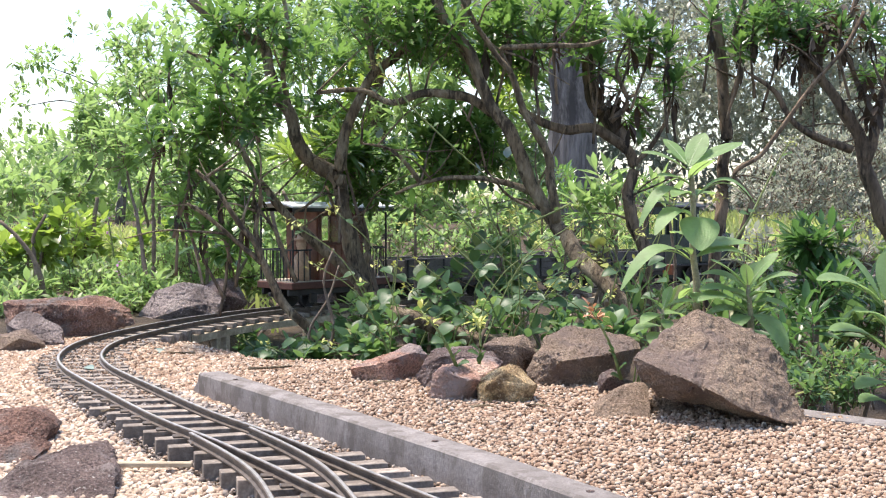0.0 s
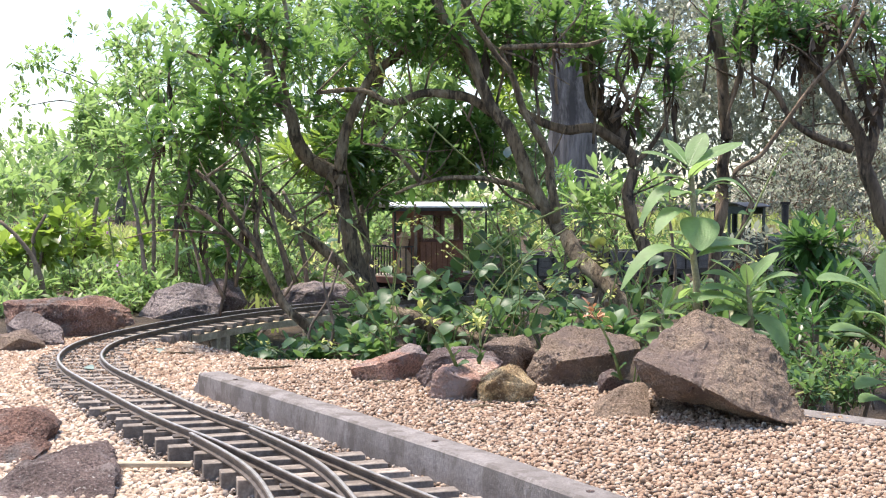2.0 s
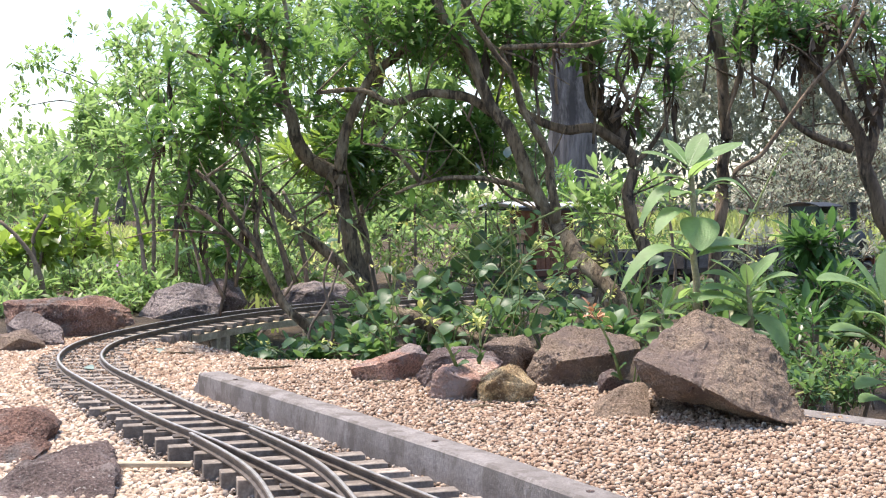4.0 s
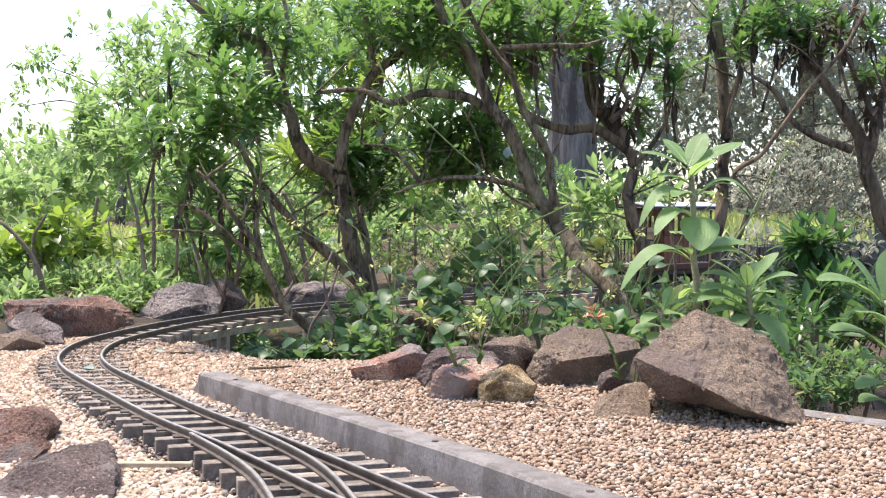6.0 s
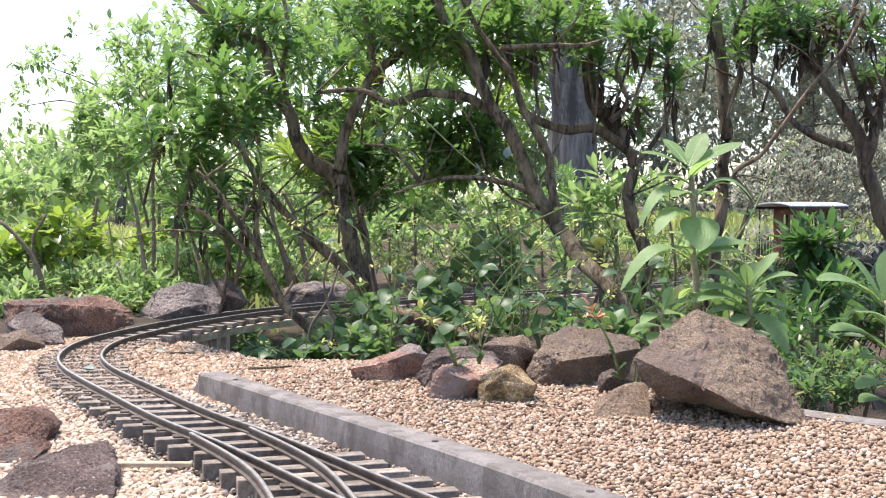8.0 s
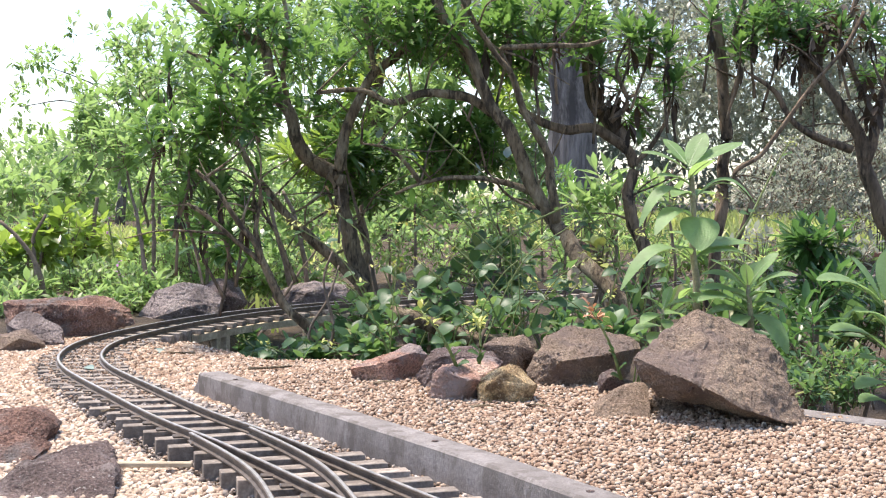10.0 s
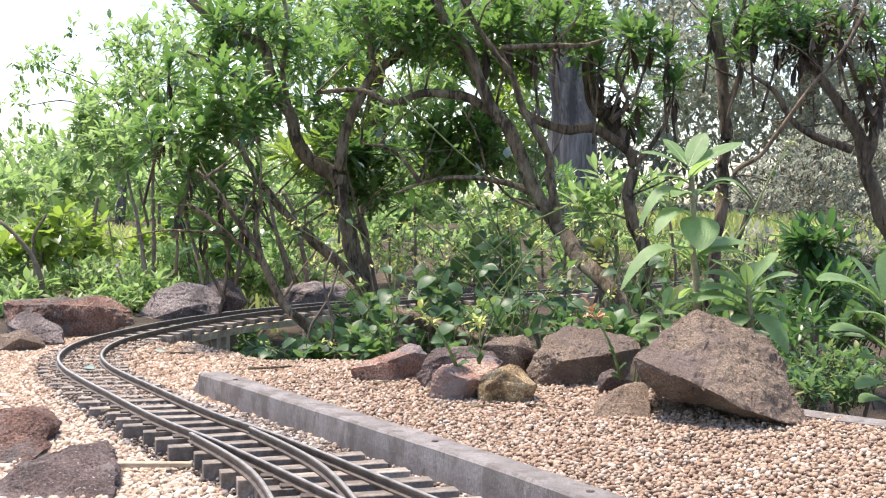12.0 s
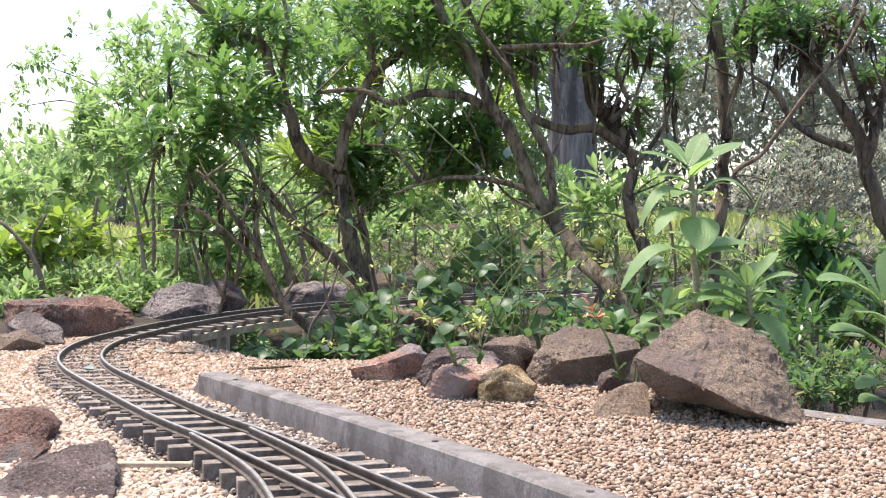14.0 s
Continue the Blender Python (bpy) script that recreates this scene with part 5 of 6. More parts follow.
bush("dry brownish weeds by the line", [(0.569, 2.2, 0.124, 0.061, 0.06, 0.041), (0.766, 2.3, 0.131, 0.064, 0.06, 0.053)], 70, 0.022, L_GREY, 48, SPRIG, 6, 1.0)
bush("dark glossy bush behind the gravel bed", [(0.519, 1.7, 0.159, 0.047, 0.08, 0.032), (0.521, 1.68, 0.096, 0.047, 0.08, 0.039), (0.445, 1.5, 0.038, 0.042, 0.08, 0.042)], 70, 0.036, L_DARK, 24, LANCE, 10)
bush("pale fine-leaved weeds behind the boulder", [(0.455, 1.4, 0.01, 0.059, 0.08, 0.033), (0.46, 1.3, -0.001, 0.036, 0.06, 0.03), (0.393, 1.3, 0.006, 0.018, 0.05, 0.024)], 230, 0.014, L_CREEP, 25, SPRIG, 7)
bush("shaded spiky plant on the line's bank", [(0.564, 1.9, 0.029, 0.106, 0.1, 0.044), (0.652, 1.9, 0.047, 0.08, 0.1, 0.053), (0.323, 1.75, 0.059, 0.065, 0.08, 0.033), (0.409, 1.7, 0.048, 0.047, 0.08, 0.032)], 150, 0.05, L_CREEP, 27, LANCE, 8, 1.2)
# Dark leaves added beneath the track to cover lit soil and imitate shade.
bush("added dark-leaved weeds standing in for shade under the trestle", [(-0.20, 2.06, -0.05, 0.13, 0.07, 0.045), (-0.33, 2.0, -0.05, 0.07, 0.05, 0.04), (0.02, 2.2, -0.03, 0.13, 0.08, 0.05), (0.22, 2.35, -0.02, 0.12, 0.08, 0.05)], 300, 0.022, L_DARK, 58, OVAL, 7)
bush("strappy pale green plant before the train's line", [(0.325, 2.28, 0.235, 0.055, 0.05, 0.055), (0.27, 2.28, 0.19, 0.05, 0.05, 0.045), (0.39, 2.3, 0.21, 0.045, 0.05, 0.05)], 26, 0.052, L_LIGHT, 66, LANCE, 7, 0.9)
bush("round-leaved plant growing before the trestle", [(-0.235, 1.73, -0.012, 0.055, 0.05, 0.03), (-0.15, 1.66, 0.002, 0.06, 0.05, 0.03), (-0.30, 1.80, -0.02, 0.035, 0.04, 0.022)], 46, 0.024, L_CREEP, 67, OVAL, 6)
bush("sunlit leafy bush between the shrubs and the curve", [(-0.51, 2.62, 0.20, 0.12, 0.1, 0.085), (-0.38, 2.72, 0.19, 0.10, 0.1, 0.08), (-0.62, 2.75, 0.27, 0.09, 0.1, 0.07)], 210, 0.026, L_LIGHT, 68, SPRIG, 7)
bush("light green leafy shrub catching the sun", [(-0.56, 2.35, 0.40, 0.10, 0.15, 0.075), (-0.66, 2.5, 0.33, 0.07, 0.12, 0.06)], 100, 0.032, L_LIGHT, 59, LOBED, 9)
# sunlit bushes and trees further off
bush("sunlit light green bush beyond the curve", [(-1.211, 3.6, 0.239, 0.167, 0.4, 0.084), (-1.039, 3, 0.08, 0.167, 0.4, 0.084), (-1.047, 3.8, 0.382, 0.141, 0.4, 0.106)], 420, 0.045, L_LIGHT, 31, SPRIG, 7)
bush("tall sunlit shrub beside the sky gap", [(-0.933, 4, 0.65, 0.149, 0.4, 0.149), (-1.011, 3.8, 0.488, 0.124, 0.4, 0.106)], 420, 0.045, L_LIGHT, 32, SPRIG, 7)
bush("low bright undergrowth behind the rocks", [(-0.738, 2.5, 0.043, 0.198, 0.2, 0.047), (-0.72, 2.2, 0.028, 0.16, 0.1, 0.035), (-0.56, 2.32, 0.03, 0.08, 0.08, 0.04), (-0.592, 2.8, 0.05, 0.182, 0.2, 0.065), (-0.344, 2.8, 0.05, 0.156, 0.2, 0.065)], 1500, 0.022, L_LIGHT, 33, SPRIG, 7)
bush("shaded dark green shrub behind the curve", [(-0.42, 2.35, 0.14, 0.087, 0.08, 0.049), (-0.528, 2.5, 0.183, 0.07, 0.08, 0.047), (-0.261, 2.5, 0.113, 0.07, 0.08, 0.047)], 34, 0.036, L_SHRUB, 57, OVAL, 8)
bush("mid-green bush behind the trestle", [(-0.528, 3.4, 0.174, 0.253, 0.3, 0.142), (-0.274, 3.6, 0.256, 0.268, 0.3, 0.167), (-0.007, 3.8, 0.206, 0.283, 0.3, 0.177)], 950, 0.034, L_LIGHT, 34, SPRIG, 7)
bush("bright green bush behind the train's line", [(0.319, 3.9, 0.188, 0.272, 0.3, 0.145), (0.606, 4, 0.187, 0.186, 0.3, 0.149)], 330, 0.036, L_SHRUB, 35, LANCE, 8)
bush("grey twiggy bush in the clearing", [(1.357, 4.2, 0.342, 0.234, 0.4, 0.176), (1.107, 4, 0.262, 0.186, 0.4, 0.112), (1.336, 3.8, 0.171, 0.141, 0.3, 0.088)], 1900, 0.019, L_GREY, 36, SPRIG, 6, twigs=0.0022)
bush("slender sapling by the large rocks", [(-0.854, 2.5, 0.113, 0.07, 0.1, 0.058), (-0.807, 2.5, 0.171, 0.058, 0.1, 0.058)], 50, 0.034, L_LIME, 37, OVAL, 6)
bush("leafy green bush beyond the large rocks", [(-0.913, 3, 0.122, 0.153, 0.2, 0.07), (-0.704, 3, 0.108, 0.126, 0.2, 0.07)], 200, 0.042, L_LIME, 38, SPRIG, 7)


def big_tree(label, base, top, r, blobs, clumps, size, material, seed, bark=M_GUM):
    t = thing("tree", label, "tree", "trees in the distance")
    part("trunk", limb([base, [(a + b) / 2 for a, b in zip(base, top)], top], r, r * 0.8, seg=24, knot=0.012, step=0.35, lobes=0.0), bark, t, smooth=True)
    for k, b in enumerate(blobs):
        part("limb", limb([top if k % 2 else [(a + c) / 2 for a, c in zip(base, top)], [(a + c) / 2 + 0.05 for a, c in zip(top, b)], b[:3]], r * 0.3, r * 0.08, seg=7, step=0.1), bark, t, smooth=True)
    crown("foliage", blobs, clumps, size, material, t, seed, SPRIG, 7, 0.1)
    return t


big_tree("big grey-barked gum tree in the distance", (0.75, 7.0, -0.1), (0.72, 7.0, 2.6), 0.15, [(0.73, 7, 1.562, 0.977, 0.8, 0.488)], 900, 0.055, L_GREY, 41)
big_tree("grey-green tree in the distance", (2.9, 9.5, -0.1), (2.8, 9.5, 2.5), 0.08, [(2.483, 9, 1.205, 0.837, 0.8, 0.753), (1.917, 9.5, 1.261, 0.663, 0.8, 0.663), (2.824, 8.5, 0.6, 0.593, 0.8, 0.553), (2.769, 9, 1.619, 0.837, 0.8, 0.419)], 5200, 0.046, L_GREY, 42, M_BARKDARK)
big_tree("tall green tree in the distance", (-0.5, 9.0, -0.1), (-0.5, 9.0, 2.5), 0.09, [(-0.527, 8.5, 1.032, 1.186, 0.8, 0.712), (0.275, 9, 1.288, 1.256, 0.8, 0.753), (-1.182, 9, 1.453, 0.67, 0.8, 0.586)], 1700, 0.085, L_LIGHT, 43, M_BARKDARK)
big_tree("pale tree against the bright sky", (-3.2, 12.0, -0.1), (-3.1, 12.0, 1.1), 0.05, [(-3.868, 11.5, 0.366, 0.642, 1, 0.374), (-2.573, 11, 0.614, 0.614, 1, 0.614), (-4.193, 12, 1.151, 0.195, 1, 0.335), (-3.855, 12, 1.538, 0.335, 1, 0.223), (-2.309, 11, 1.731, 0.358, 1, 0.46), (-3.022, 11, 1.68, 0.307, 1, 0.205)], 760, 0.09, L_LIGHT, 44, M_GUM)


def far_woods():
    """The wood's edge that closes the view, from the trees beyond the sky gap round to the far side of the clearing."""
    rnd = random.Random(81)
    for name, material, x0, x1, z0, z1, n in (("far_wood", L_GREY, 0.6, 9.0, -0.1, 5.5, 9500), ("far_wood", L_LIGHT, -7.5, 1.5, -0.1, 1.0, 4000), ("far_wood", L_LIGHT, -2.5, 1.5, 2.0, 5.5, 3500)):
        h = Heap()
        mats = []
        for _ in range(n):
            x, z = rnd.uniform(x0, x1), rnd.uniform(z0, z1)
            y = 15 + rnd.uniform(-1.5, 2.5)
            if noise.noise(Vector((x * 0.9, z * 0.9, 7))) < -0.28:
                continue
            way = Vector((rnd.uniform(-1, 1), rnd.uniform(-1, 0.5), rnd.uniform(-0.4, 1)))
            mats += [np.array(m) for m in whorl(rnd, (x, y, z), way, 5, rnd.uniform(0.10, 0.19))]
        h.add(SPRIG, mats)
        tagged(new(name, h.mesh(name, material)), "distant wall of pale bush foliage round the clearing", "foliage", "", "stuff")


far_woods()


# ---------------------------------------------------------------- sage plants by the boulder
def leaf_between(base, tip, width, sag, fold=0.22, rows=12, belly=0.5, face=(0, -0.45, 0.85), blunt=0.72, curl=0.0):
    """One broad leaf from its stalk to its tip, bowed upward by sag, folded at the midrib, with sunken veins."""
    a, b = Vector(base), Vector(tip)
    d = b - a
    side = d.cross(Vector(face))
    side = side.normalized() if side.length > 1e-4 else Vector((1, 0, 0))
    up = side.cross(d).normalized()
    bm = bmesh.new()
    lines = []
    for i in range(rows + 1):
        t = i / rows
        w = width / 2 * max(0.03, math.sin(math.pi * t ** (math.log(0.5) / math.log(belly)))) ** blunt
        c = a + d * t + Vector((0, 0, 1)) * sag * 4 * t * (1 - t) * 0.6 + up * sag * 0.6 * t * (1 - t)
        vein = 0.0009 * (i % 2)
        lines.append([bm.verts.new(c + side * w * k + up * (fold * w * abs(k) - curl * w * abs(k) ** 3 - vein * (0.3 < abs(k) < 0.9))) for k in (-1, -0.8, -0.45, 0, 0.45, 0.8, 1)])
    for p, q in zip(lines, lines[1:]):
        for k in range(6):
            bm.faces.new((p[k], p[k + 1], q[k + 1], q[k]))
    return bm


def sage(label, stalk, leaves, r=0.0045):
    t = thing("sage_plant", label, "plant", "sage plants")
    part("stem", limb(stalk, r, r * 0.6, knot=0.05), M_SAGESTEM, t, "pale downy stem", smooth=True)
    for base, tip, width, sag in leaves:
        stalk_in = Vector(base).lerp(Vector(tip), -0.08)
        leaf = part("leaf", leaf_between(base, tip, width, sag, 0.30, 22, 0.54, blunt=0.62, curl=0.22, face=(0.03, -0.28, 0.95)), L_SAGE, t, smooth=True)
        b = Vector(base)
        mid = [b.lerp(Vector(tip), k / 6) + Vector((0, 0, sag * 2.4 * k / 6 * (1 - k / 6) + 0.0001)) for k in range(6)]
        part("midrib", limb([stalk_in] + mid, 0.0009, 0.0004, seg=5, knot=0.02, step=0.006), M_RIB, leaf, "pale raised midrib", smooth=True)
    return t


M_RIB = mat("pale_midrib", [(0.3, (0.30, 0.38, 0.20)), (0.7, (0.40, 0.48, 0.28))], 90, 0.7)
M_SAGESTEM = mat("downy_stem", [(0.3, (0.22, 0.20, 0.12)), (0.7, (0.34, 0.31, 0.20))], 60, 0.8)
sage("tall downy sage plant with broad grey-green leaves", [(0.2515, 1.2, 0.0988), (0.2498, 1.2, 0.1337), (0.2478, 1.2, 0.1598), (0.247, 1.2, 0.1916), (0.2453, 1.2, 0.2291), (0.2434, 1.2, 0.2407)], [
    ((0.2394, 1.2, 0.2401), (0.1935, 1.19, 0.2555), 0.018, 0.006),
    ((0.2405, 1.2, 0.2435), (0.223, 1.23, 0.271), 0.016, 0.003),
    ((0.2423, 1.2, 0.2418), (0.2619, 1.22, 0.2764), 0.022, 0.002),
    ((0.2457, 1.2, 0.2435), (0.3001, 1.22, 0.2667), 0.022, 0.003),
    ((0.2429, 1.2, 0.2306), (0.2565, 1.155, 0.2471), 0.018, 0.004),
    ((0.2394, 1.2, 0.245), (0.2333, 1.25, 0.2607), 0.019, 0.003),
    ((0.2436, 1.2, 0.2248), (0.2071, 1.18, 0.2322), 0.015, 0.006),
    ((0.2408, 1.2, 0.2112), (0.1893, 1.17, 0.1835), 0.015, 0.030),
    ((0.25, 1.2, 0.213), (0.3062, 1.19, 0.2046), 0.013, 0.028),
    ((0.2436, 1.2, 0.2147), (0.2188, 1.16, 0.2122), 0.017, 0.006),
    ((0.2483, 1.2, 0.2147), (0.2758, 1.25, 0.2151), 0.021, 0.004),
    ((0.245, 1.2, 0.193), (0.2014, 1.155, 0.1754), 0.019, 0.020),
    ((0.2519, 1.2, 0.1922), (0.2439, 1.15, 0.1611), 0.038, 0.010),
    ((0.244, 1.2, 0.1728), (0.236, 1.25, 0.1753), 0.018, 0.004),
    ((0.2493, 1.2, 0.1612), (0.3175, 1.25, 0.1645), 0.030, 0.006),
    ((0.2441, 1.2, 0.1505), (0.1716, 1.17, 0.1219), 0.019, 0.034),
    ((0.245, 1.2, 0.1554), (0.2242, 1.16, 0.1627), 0.016, 0.005),
    ((0.2511, 1.2, 0.1534), (0.313, 1.22, 0.1478), 0.024, 0.014),
    ((0.2484, 1.2, 0.1177), (0.2463, 1.17, 0.1095), 0.014, 0.004),
    ((0.2496, 1.2, 0.1221), (0.2396, 1.23, 0.1081), 0.012, 0.005)], 0.0042)
sage("leafy downy sage plant behind the boulder", [(0.2975, 1.17, 0.076), (0.2967, 1.17, 0.1015), (0.2941, 1.17, 0.1276)], [
    ((0.2931, 1.17, 0.1236), (0.2537, 1.15, 0.1525), 0.019, 0.006),
    ((0.2942, 1.17, 0.1264), (0.2867, 1.15, 0.1484), 0.013, 0.002),
    ((0.2958, 1.17, 0.1276), (0.3232, 1.17, 0.1587), 0.017, 0.004),
    ((0.2965, 1.17, 0.1208), (0.3362, 1.15, 0.1373), 0.017, 0.010),
    ((0.2936, 1.17, 0.1225), (0.2504, 1.18, 0.1372), 0.017, 0.010),
    ((0.2943, 1.17, 0.1129), (0.2433, 1.15, 0.1234), 0.020, 0.010),
    ((0.2933, 1.17, 0.1015), (0.2394, 1.14, 0.1141), 0.023, 0.014),
    ((0.2983, 1.17, 0.1095), (0.3288, 1.15, 0.1055), 0.013, 0.008),
    ((0.2984, 1.17, 0.0987), (0.3219, 1.13, 0.0653), 0.023, 0.014),
    ((0.2933, 1.17, 0.0987), (0.2513, 1.16, 0.0982), 0.016, 0.010),
    ((0.2953, 1.17, 0.1253), (0.3116, 1.2, 0.1482), 0.015, 0.002),
    ((0.2933, 1.17, 0.0973), (0.2722, 1.13, 0.0887), 0.018, 0.006),
    ((0.2965, 1.17, 0.1157), (0.3074, 1.125, 0.1232), 0.017, 0.004),
    ((0.2943, 1.17, 0.11), (0.2838, 1.21, 0.1214), 0.015, 0.004)], 0.0036)
sage("small young sage plant beside the boulder", [(0.2156, 1.18, 0.072), (0.2143, 1.18, 0.0863), (0.2136, 1.18, 0.1035)], [
    ((0.2136, 1.18, 0.1029), (0.192, 1.17, 0.1163), 0.011, 0.004),
    ((0.2148, 1.18, 0.1041), (0.222, 1.18, 0.1255), 0.011, 0.002),
    ((0.2153, 1.18, 0.1035), (0.2434, 1.17, 0.1106), 0.011, 0.006),
    ((0.2131, 1.18, 0.0972), (0.1874, 1.15, 0.091), 0.014, 0.006),
    ((0.212, 1.18, 0.0863), (0.1799, 1.16, 0.081), 0.014, 0.006),
    ((0.2115, 1.18, 0.08), (0.1956, 1.14, 0.0732), 0.016, 0.004),
    ((0.2154, 1.18, 0.0935), (0.2159, 1.15, 0.0824), 0.012, 0.004),
    ((0.2154, 1.18, 0.0978), (0.2402, 1.21, 0.0921), 0.014, 0.005)], 0.0026)
sage("downy sage plant at the bed's far side", [(0.4079, 1.1, 0.0437), (0.406, 1.1, 0.0864), (0.4029, 1.1, 0.1184)], [
    ((0.3989, 1.1, 0.1168), (0.3697, 1.1, 0.1575), 0.023, 0.004),
    ((0.4029, 1.1, 0.1184), (0.4109, 1.12, 0.1642), 0.022, 0.002),
    ((0.3984, 1.1, 0.1136), (0.3299, 1.07, 0.1382), 0.028, 0.014),
    ((0.4032, 1.1, 0.0944), (0.361, 1.06, 0.1113), 0.022, 0.008),
    ((0.4043, 1.1, 0.0725), (0.3413, 1.07, 0.0938), 0.026, 0.012),
    ((0.4051, 1.1, 0.057), (0.3671, 1.06, 0.0702), 0.020, 0.006),
    ((0.4053, 1.1, 0.0383), (0.3624, 1.06, 0.0431), 0.021, 0.010),
    ((0.4061, 1.1, 0.0222), (0.3685, 1.07, 0.0299), 0.018, 0.008),
    ((0.4044, 1.1, 0.1078), (0.4293, 1.09, 0.1298), 0.016, 0.008),
    ((0.4061, 1.1, 0.0811), (0.4286, 1.08, 0.0938), 0.016, 0.008)], 0.004)


# ---------------------------------------------------------------- climbing stems with round leaves
def creeper(label, stems, seed, size=0.025, thick=0.0018):
    t = thing("creeper", label, "creeper", "climbing stems before the train's line")
    rnd = random.Random(seed)
    for pts, n in stems:
        part("stem", limb(pts, thick, thick * 0.5, seg=6, knot=0.05, seed=seed), M_STEM, t, smooth=True)
        line = spline(pts, 0.008)
        n = round(n * 1.25)
        for k in range(n):
            p = line[int((k + rnd.random()) / n * (len(line) - 1))]
            d = Vector((rnd.uniform(-1, 1), rnd.uniform(-1.0, 0.3), rnd.uniform(-0.5, 0.5))).normalized()
            s = size * rnd.uniform(0.6, 1.25) * (1 - 0.5 * smooth01(0.10, 0.19, p.z))
            q = p + d * s * 1.3
            bm = leaf_between(p + d * s * 0.3, q, s * 0.8, s * 0.15, 0.12, 8, 0.45)
            rod(p, p + d * s * 0.32, 0.0007, None, 5, bm)
            part("leaf", bm, L_CREEP, t, smooth=True)
        if pts[0][2] != pts[-1][2]:
            tip = Vector(max(pts, key=lambda p: p[2]))
            buds = Heap()
            buds.add(SPRIG, [np.array(aim(tip + Vector((rnd.uniform(-1, 1), rnd.uniform(-1, 1), rnd.uniform(-1, 0.6))) * 0.009,
                                          (rnd.uniform(-1, 1), rnd.uniform(-1, 1), rnd.uniform(0, 1)), 0, rnd.uniform(0.005, 0.010))) for _ in range(14)])
            buds.part("flower_head", M_YELLOWBUD, t, "yellowish flower buds at the shoot's tip", "stuff")
    return t


creeper("climbing plant with crossing green stems and round leaves", [
    ([(-0.011, 1.68, 0.222), (0.052, 1.68, 0.159), (0.138, 1.68, 0.081), (0.177, 1.68, 0.026)], 9), ([(-0.03, 1.64, 0.183), (0.035, 1.64, 0.13), (0.104, 1.64, 0.053), (0.135, 1.64, 0.007)], 8),
    ([(0.179, 1.7, 0.206), (0.092, 1.7, 0.159), (0.036, 1.7, 0.095), (-0.003, 1.7, 0.024)], 8), ([(0.128, 1.66, 0.152), (0.09, 1.66, 0.098), (0.036, 1.66, 0.051)], 7), ([(0.061, 1.72, 0.214), (0.077, 1.72, 0.142), (0.045, 1.72, 0.078), (0.061, 1.72, 0.013)], 7)], 61)
creeper("climbing plant on the line's bank with glossy leaves", [
    ([(0.213, 1.86, 0.206), (0.26, 1.86, 0.121), (0.268, 1.86, 0.051)], 5), ([(0.159, 1.86, 0.051), (0.19, 1.86, 0.106), (0.213, 1.86, 0.152), (0.244, 1.86, 0.191)], 8), ([(0.161, 1.6, 0.012), (0.146, 1.6, 0.057), (0.183, 1.6, 0.102)], 7),
    ([(0.087, 1.6, 0.012), (0.109, 1.6, 0.057), (0.161, 1.6, 0.102)], 7), ([(0.207, 1.55, 0.018), (0.192, 1.55, 0.062), (0.214, 1.55, 0.09)], 7)], 62)
creeper("low green runner by the trestle's foot", [
    ([(-0.078, 1.6, -0.003), (-0.07, 1.6, 0.057), (-0.063, 1.6, 0.124)], 8), ([(-0.109, 1.62, -0.006), (-0.09, 1.62, 0.047), (-0.109, 1.62, 0.1)], 7), ([(-0.133, 1.55, -0.011), (-0.13, 1.55, 0.011), (-0.148, 1.55, 0.025)], 5), ([(-0.032, 1.58, 0.014), (-0.018, 1.58, 0.059), (-0.047, 1.58, 0.096)], 7),
    ([(-0.197, 1.6, -0.011), (-0.205, 1.6, 0.004), (-0.235, 1.6, 0.018)], 5), ([(-0.267, 1.66, -0.011), (-0.259, 1.66, 0.009), (-0.274, 1.66, 0.02)], 2), ([(0.011, 1.52, 0.007), (0.018, 1.52, 0.05), (0.047, 1.52, 0.079)], 7)], 63)
creeper("thin shoots crossing before the shrubs", [
    ([(-0.074, 1.7, 0.379), (-0.043, 1.7, 0.34), (0.005, 1.7, 0.293), (0.068, 1.7, 0.238)], 3), ([(-0.091, 1.72, 0.405), (-0.051, 1.72, 0.31), (-0.067, 1.72, 0.23)], 2), ([(0.377, 1.6, 0.146), (0.406, 1.6, 0.191), (0.435, 1.6, 0.251), (0.457, 1.6, 0.288)], 4)], 64)


rnd_c = random.Random(90)
for k, (x0, x1, y0) in enumerate(((-0.10, 0.02, 1.50), (0.0, 0.12, 1.52), (0.10, 0.24, 1.5), (0.2, 0.3, 1.45))):
    shoots = []
    for _ in range(6):
        x, y = rnd_c.uniform(x0, x1), y0 + rnd_c.uniform(-0.04, 0.12)
        top = rnd_c.uniform(0.10, 0.22)
        lean = rnd_c.uniform(-0.14, 0.14)
        z = height(x, y)
        shoots.append(([(x, y, z), (x + lean * 0.35, y, z + (top - z) * 0.45), (x + lean * 0.8, y - 0.02, z + (top - z) * 0.85), (x + lean * 1.3, y - 0.03, top)], 4))
    creeper("tangle of thin green shoots with small oval leaves", shoots, 91 + k, 0.021, 0.0013)


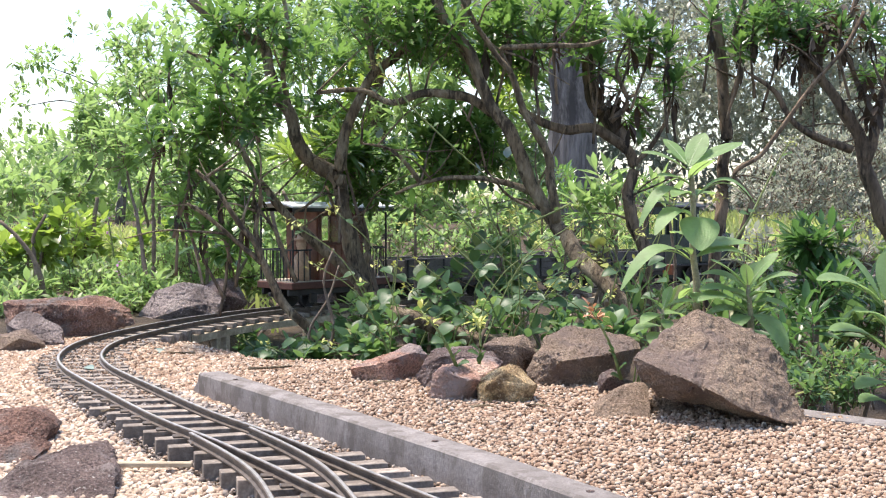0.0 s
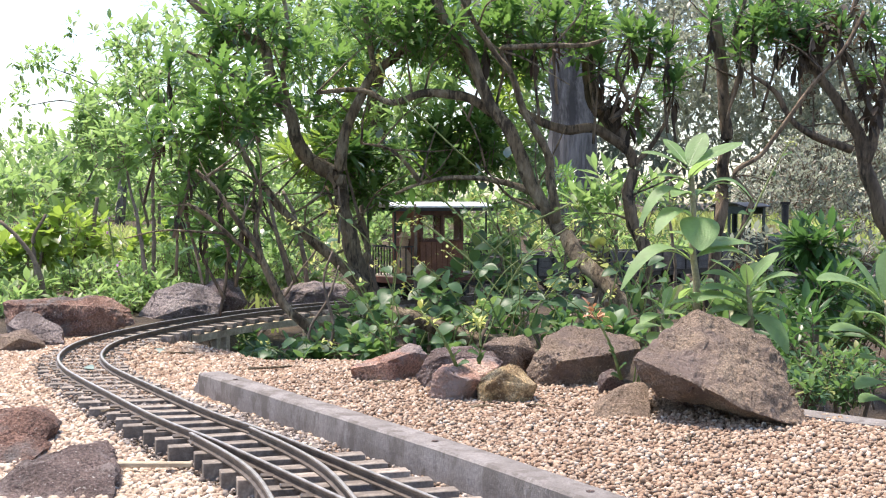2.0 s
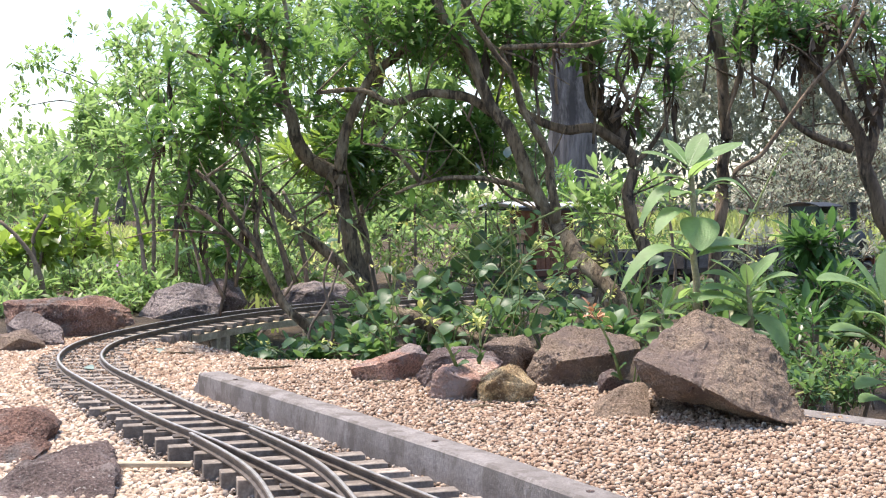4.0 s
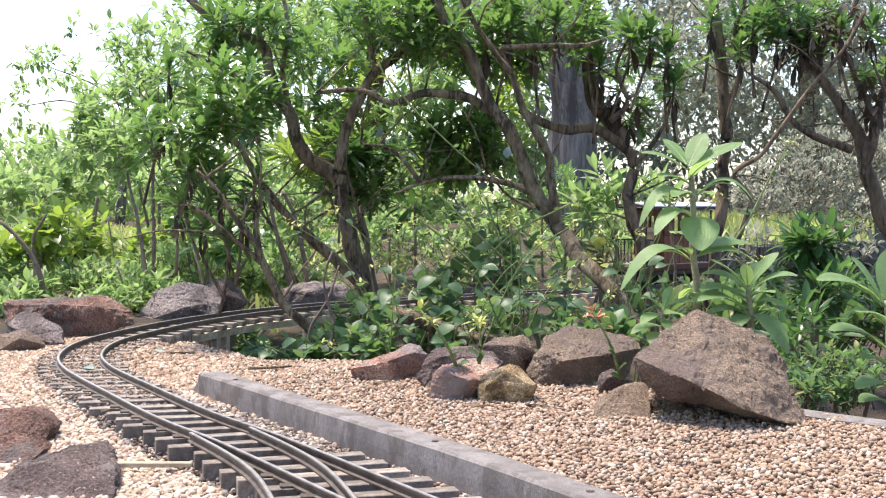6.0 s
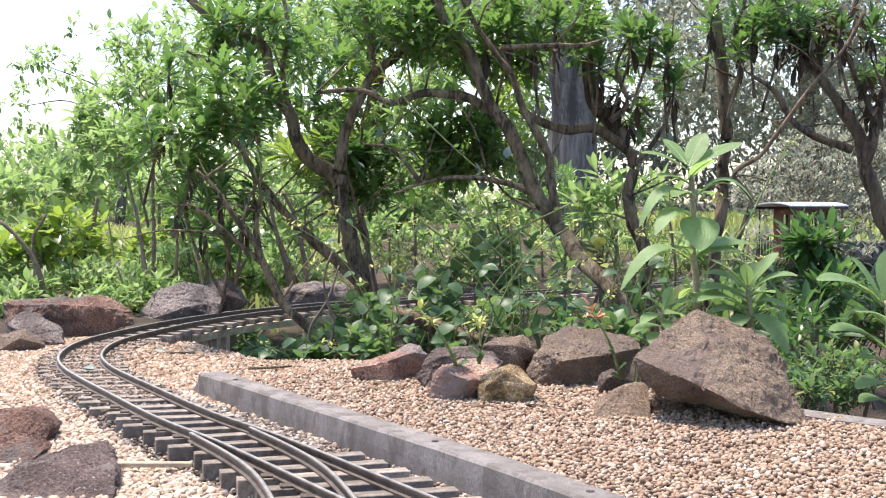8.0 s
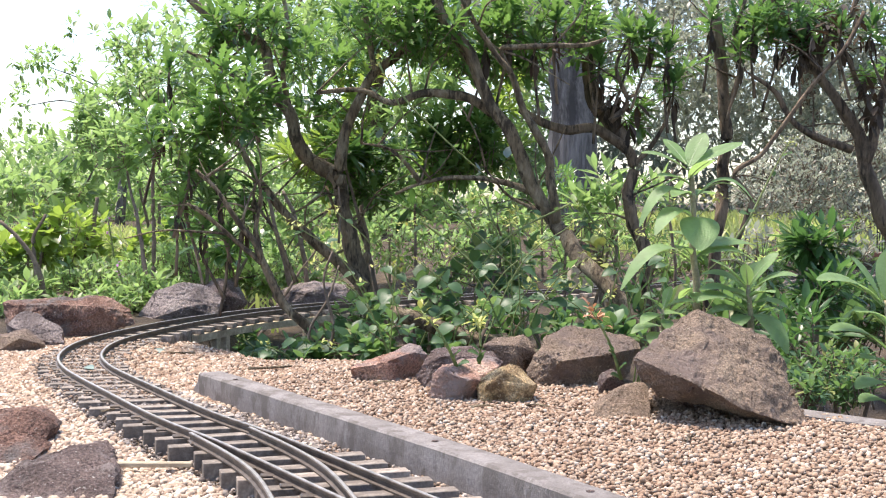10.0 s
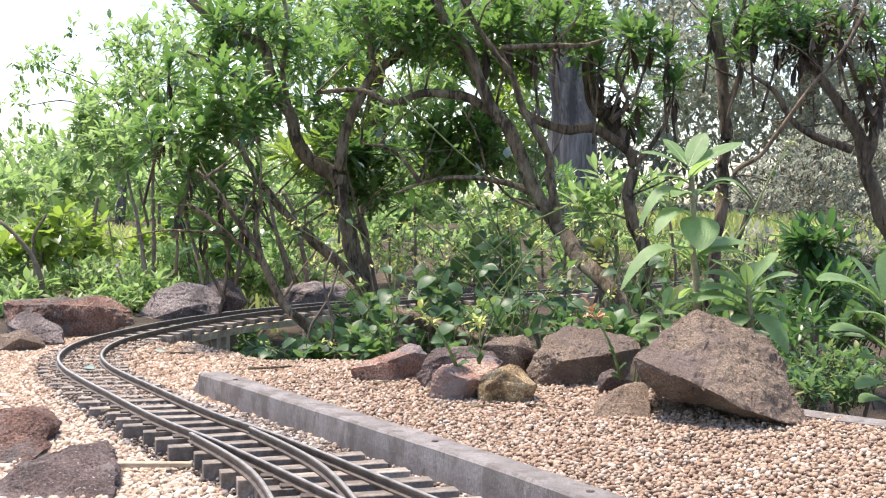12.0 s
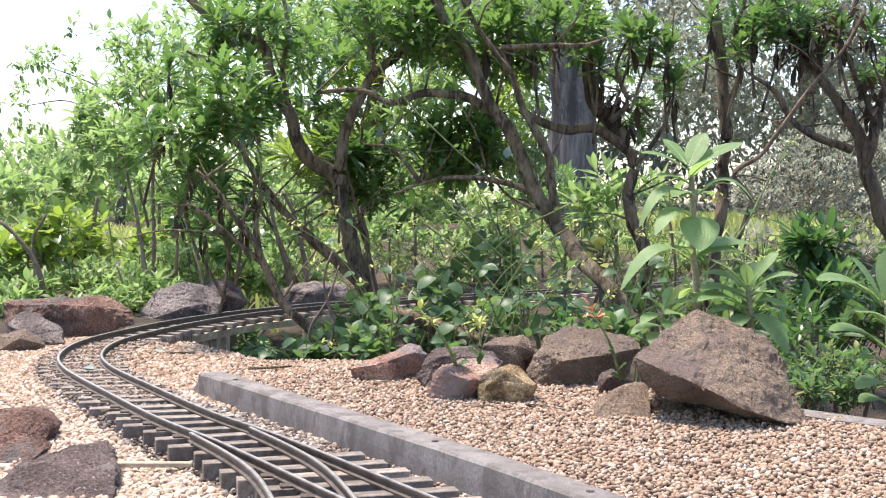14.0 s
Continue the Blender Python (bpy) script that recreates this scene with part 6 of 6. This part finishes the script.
def sprout(label, stalk, material, seed):
    t = thing("sprout", label, "seedling", "sprouts among the rocks")
    rnd = random.Random(seed)
    part("stem", limb(stalk, 0.0019, 0.0009, seg=6, knot=0.05), M_STEM, t, smooth=True)
    line = spline(stalk, 0.004)
    h = Heap()
    mats = []
    for k in range(26):
        p = line[-1 - rnd.randrange(max(2, len(line) // 3))]
        d = Vector((rnd.uniform(-1, 1), rnd.uniform(-1, 1), rnd.uniform(-0.2, 1)))
        mats.append(np.array(aim(p + d * 0.004, d, 0, rnd.uniform(0.005, 0.013))))
    h.add(SPRIG, mats)
    h.part("flower_head", material, t)
    for k in range(4):
        p = line[len(line) // 4 * k // 2]
        d = Vector((rnd.uniform(-1, 1), -0.4, 0.4)).normalized()
        part("leaf", leaf_between(p, p + d * 0.014, 0.008, 0.002), L_CREEP, t, smooth=True)
    return t


sprout("green sprout with yellowish buds between rocks", [(0.013, 1.14, 0.052), (0.006, 1.14, 0.068), (-0.005, 1.14, 0.086), (-0.021, 1.14, 0.105)], M_YELLOWBUD, 1)
sprout("small sprout with yellowish buds between rocks", [(0.034, 1.13, 0.056), (0.035, 1.13, 0.074), (0.034, 1.13, 0.087), (0.031, 1.13, 0.095)], M_YELLOWBUD, 2)
sprout("sprout with dry orange buds beside a rock", [(0.171, 1.16, 0.037), (0.166, 1.16, 0.054), (0.158, 1.16, 0.076), (0.141, 1.16, 0.106)], M_BUD, 3)


# ---------------------------------------------------------------- grass and small litter
def grass(label, x0, x1, y0, y1, n, size, seed):
    rnd = random.Random(seed)
    h = Heap()
    mats = []
    for _ in range(n):
        x, y = rnd.uniform(x0, x1), rnd.uniform(y0, y1)
        mats.append(np.array(aim((x, y, height(x, y) - 0.01), (rnd.uniform(-0.5, 0.5), rnd.uniform(-0.5, 0.5), 1), rnd.uniform(0, 6), size * rnd.uniform(0.6, 1.3)) @ Matrix.Diagonal((2.2, 1, 1, 1))))
    h.add(BLADE, mats)
    tagged(new("grass", h.mesh("grass", L_GRASS)), label, "grass", "", "stuff")


grass("sunlit yellow-green grass in the clearing", 0.6, 6.5, 4.6, 14.5, 15000, 0.11, 71)
grass("bright green grass behind the curve", -3.2, -0.4, 2.9, 8, 7000, 0.085, 72)


def flower(at, seed):
    t = thing("purple_flower", "small purple flower spike among bright leaves", "flower", "purple flowers")
    rnd = random.Random(seed)
    x, y, z = at
    part("stem", limb([(x, y, height(x, y)), (x + 0.01, y, (z + height(x, y)) / 2), (x, y, z)], 0.003, 0.0015, seg=6), M_STEM, t)
    h = Heap()
    h.add(SPRIG, [np.array(aim((x, y, z + rnd.uniform(-0.03, 0.01)), (rnd.uniform(-1, 1), rnd.uniform(-1, 1), rnd.uniform(-0.2, 1)), 0, 0.011)) for _ in range(13)])
    h.part("flower_head", M_FLOWER, t, kind="stuff")


for k, at in enumerate([(-0.617, 2.3, 0.086), (-0.688, 2.5, 0.169)]):
    flower(at, k)


def litter():
    t = thing("fallen_leaf", "pale blue-green dry leaf lying on gravel", "leaf")
    part("blade", leaf_between((-0.398, 1.64, 0.004), (-0.374, 1.635, 0.005), 0.012, 0.002), L_TEAL, t, smooth=True)
    t = thing("fallen_twig", "short dead brown twig lying on gravel", "twig")
    part("wood", limb([(-0.225, 1.40, 0.015), (-0.20, 1.395, 0.017), (-0.175, 1.40, 0.018)], 0.0018, 0.0012), M_BARK, t)
    t = thing("fallen_twig", "thin dead stick lying on gravel", "twig")
    part("wood", limb([(-0.372, 1.64, 0.004), (-0.355, 1.63, 0.005), (-0.335, 1.635, 0.004)], 0.0018, 0.001), M_BARK, t)
    for x, y, a in ((0.036, 1.08, 0.1), (0.085, 1.085, -0.3), (-0.31, 1.13, 0.8), (0.19, 0.93, 1.1), (-0.06, 1.22, 0.4)):
        t = thing("fallen_twig", "thin dry brown stick lying on gravel", "twig", "sticks on the gravel")
        z = height(x, y) + 0.0035
        d = Vector((math.cos(a), math.sin(a), 0)) * 0.011
        c = Vector((x, y, z))
        part("wood", limb([c - d, c + Vector((0, 0.001, 0.0012)), c + d], 0.0011, 0.0007, seg=6, step=0.004), M_BARK, t)
    t = thing("fallen_leaf", "blue-green leaf resting between the rails", "leaf")
    part("blade", leaf_between((-0.415, 1.40, 0.0165), (-0.40, 1.385, 0.0165), 0.010, 0.001), L_TEAL, t, smooth=True)


litter()
scrap = thing("blue_scrap", "small scrap of blue plastic lying between the rails", "litter")
part("plastic", box(-0.0035, 0.0035, -0.0025, 0.0025, 0, 0.004, 0.001, None, pose(-0.052, 0.815, 0.0065, 0, 12, 30)), M_BLUE, scrap)


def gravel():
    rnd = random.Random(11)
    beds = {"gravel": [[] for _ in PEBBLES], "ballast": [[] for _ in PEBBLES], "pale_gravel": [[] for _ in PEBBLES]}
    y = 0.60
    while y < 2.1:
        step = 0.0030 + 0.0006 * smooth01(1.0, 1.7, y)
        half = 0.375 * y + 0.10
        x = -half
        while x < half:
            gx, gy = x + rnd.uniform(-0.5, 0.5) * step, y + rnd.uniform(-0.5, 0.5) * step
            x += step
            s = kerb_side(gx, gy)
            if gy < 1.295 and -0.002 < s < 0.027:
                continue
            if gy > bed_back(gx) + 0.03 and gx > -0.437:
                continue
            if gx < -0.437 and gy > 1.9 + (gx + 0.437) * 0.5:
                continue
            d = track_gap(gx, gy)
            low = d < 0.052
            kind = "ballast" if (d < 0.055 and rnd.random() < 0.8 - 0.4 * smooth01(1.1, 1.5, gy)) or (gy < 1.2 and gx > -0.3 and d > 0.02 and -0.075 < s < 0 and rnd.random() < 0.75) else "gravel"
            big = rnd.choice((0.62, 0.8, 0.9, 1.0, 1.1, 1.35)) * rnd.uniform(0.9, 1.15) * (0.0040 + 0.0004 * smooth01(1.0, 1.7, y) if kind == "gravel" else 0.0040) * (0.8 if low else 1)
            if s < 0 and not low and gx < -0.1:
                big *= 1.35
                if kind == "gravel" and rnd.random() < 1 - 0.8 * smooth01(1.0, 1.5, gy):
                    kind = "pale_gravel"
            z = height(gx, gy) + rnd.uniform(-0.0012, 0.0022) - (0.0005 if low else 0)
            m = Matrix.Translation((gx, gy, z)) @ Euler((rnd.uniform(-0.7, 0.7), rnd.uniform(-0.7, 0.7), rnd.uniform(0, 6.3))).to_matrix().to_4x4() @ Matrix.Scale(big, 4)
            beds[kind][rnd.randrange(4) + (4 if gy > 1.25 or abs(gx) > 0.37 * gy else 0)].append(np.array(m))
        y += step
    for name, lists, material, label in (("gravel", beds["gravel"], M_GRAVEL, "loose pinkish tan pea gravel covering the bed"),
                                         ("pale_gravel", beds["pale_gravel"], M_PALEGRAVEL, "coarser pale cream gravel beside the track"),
                                         ("ballast", beds["ballast"], M_GREYGRAVEL, "greyer fine stone ballast, tones darkened for shadow between the sleepers")):
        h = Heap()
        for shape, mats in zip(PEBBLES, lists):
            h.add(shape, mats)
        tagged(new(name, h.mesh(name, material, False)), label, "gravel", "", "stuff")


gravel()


# ---------------------------------------------------------------- what moves
RUN = [(0, 2.048), (1, 2.172), (2.2, 2.316), (3.0, 2.424), (5.3, 2.822), (6.5, 3.094), (7.5, 3.362), (8.2, 3.54), (10.3, 4.09), (14.0, 5.15)]


def run(t):
    """How far along the main line the coach's middle is at t."""
    ts, ss = [r[0] for r in RUN], [r[1] for r in RUN]
    i = min(max(1, sum(a <= t for a in ts)), len(ts) - 1)
    slope = [(ss[k + 1] - ss[k]) / (ts[k + 1] - ts[k]) for k in range(len(ts) - 1)]
    tan = [slope[0]] + [(a + b) / 2 for a, b in zip(slope, slope[1:])] + [slope[-1]]
    w = ts[i] - ts[i - 1]
    u = (t - ts[i - 1]) / w
    return ((2 * u ** 3 - 3 * u * u + 1) * ss[i - 1] + (u ** 3 - 2 * u * u + u) * w * tan[i - 1] + (3 * u * u - 2 * u ** 3) * ss[i]
            + (u ** 3 - u * u) * w * tan[i])


def stand(s, half):
    """The pose of a vehicle whose axles at half ahead and behind stand on the line."""
    a, b = on_track(s - half)[0], on_track(s + half)[0]
    d = b - a
    return Matrix.Translation(((a + b) / 2) + Vector((0, 0, 0.0003))) @ Matrix.Rotation(math.atan2(d.y, d.x), 4, "Z")


def motions():
    times = [k * 0.5 for k in range(29)]
    fine = [round(k * 0.1, 1) for k in range(141)]
    for (v, wheels), ahead, half, r in TRAIN:
        walk(v, [(t, stand(run(t) + ahead, half)) for t in times])
        for w in wheels:
            at = w.location.copy()
            walk(w, [(t, Matrix.Translation(at) @ Matrix.Rotation((run(t) - run(0)) / r, 4, "Y")) for t in fine])
    walk(RIDER, [(t, stand(run(t), 0.062) @ Matrix.Translation((-0.076, -0.026, 0.0477))) for t in times])


motions()
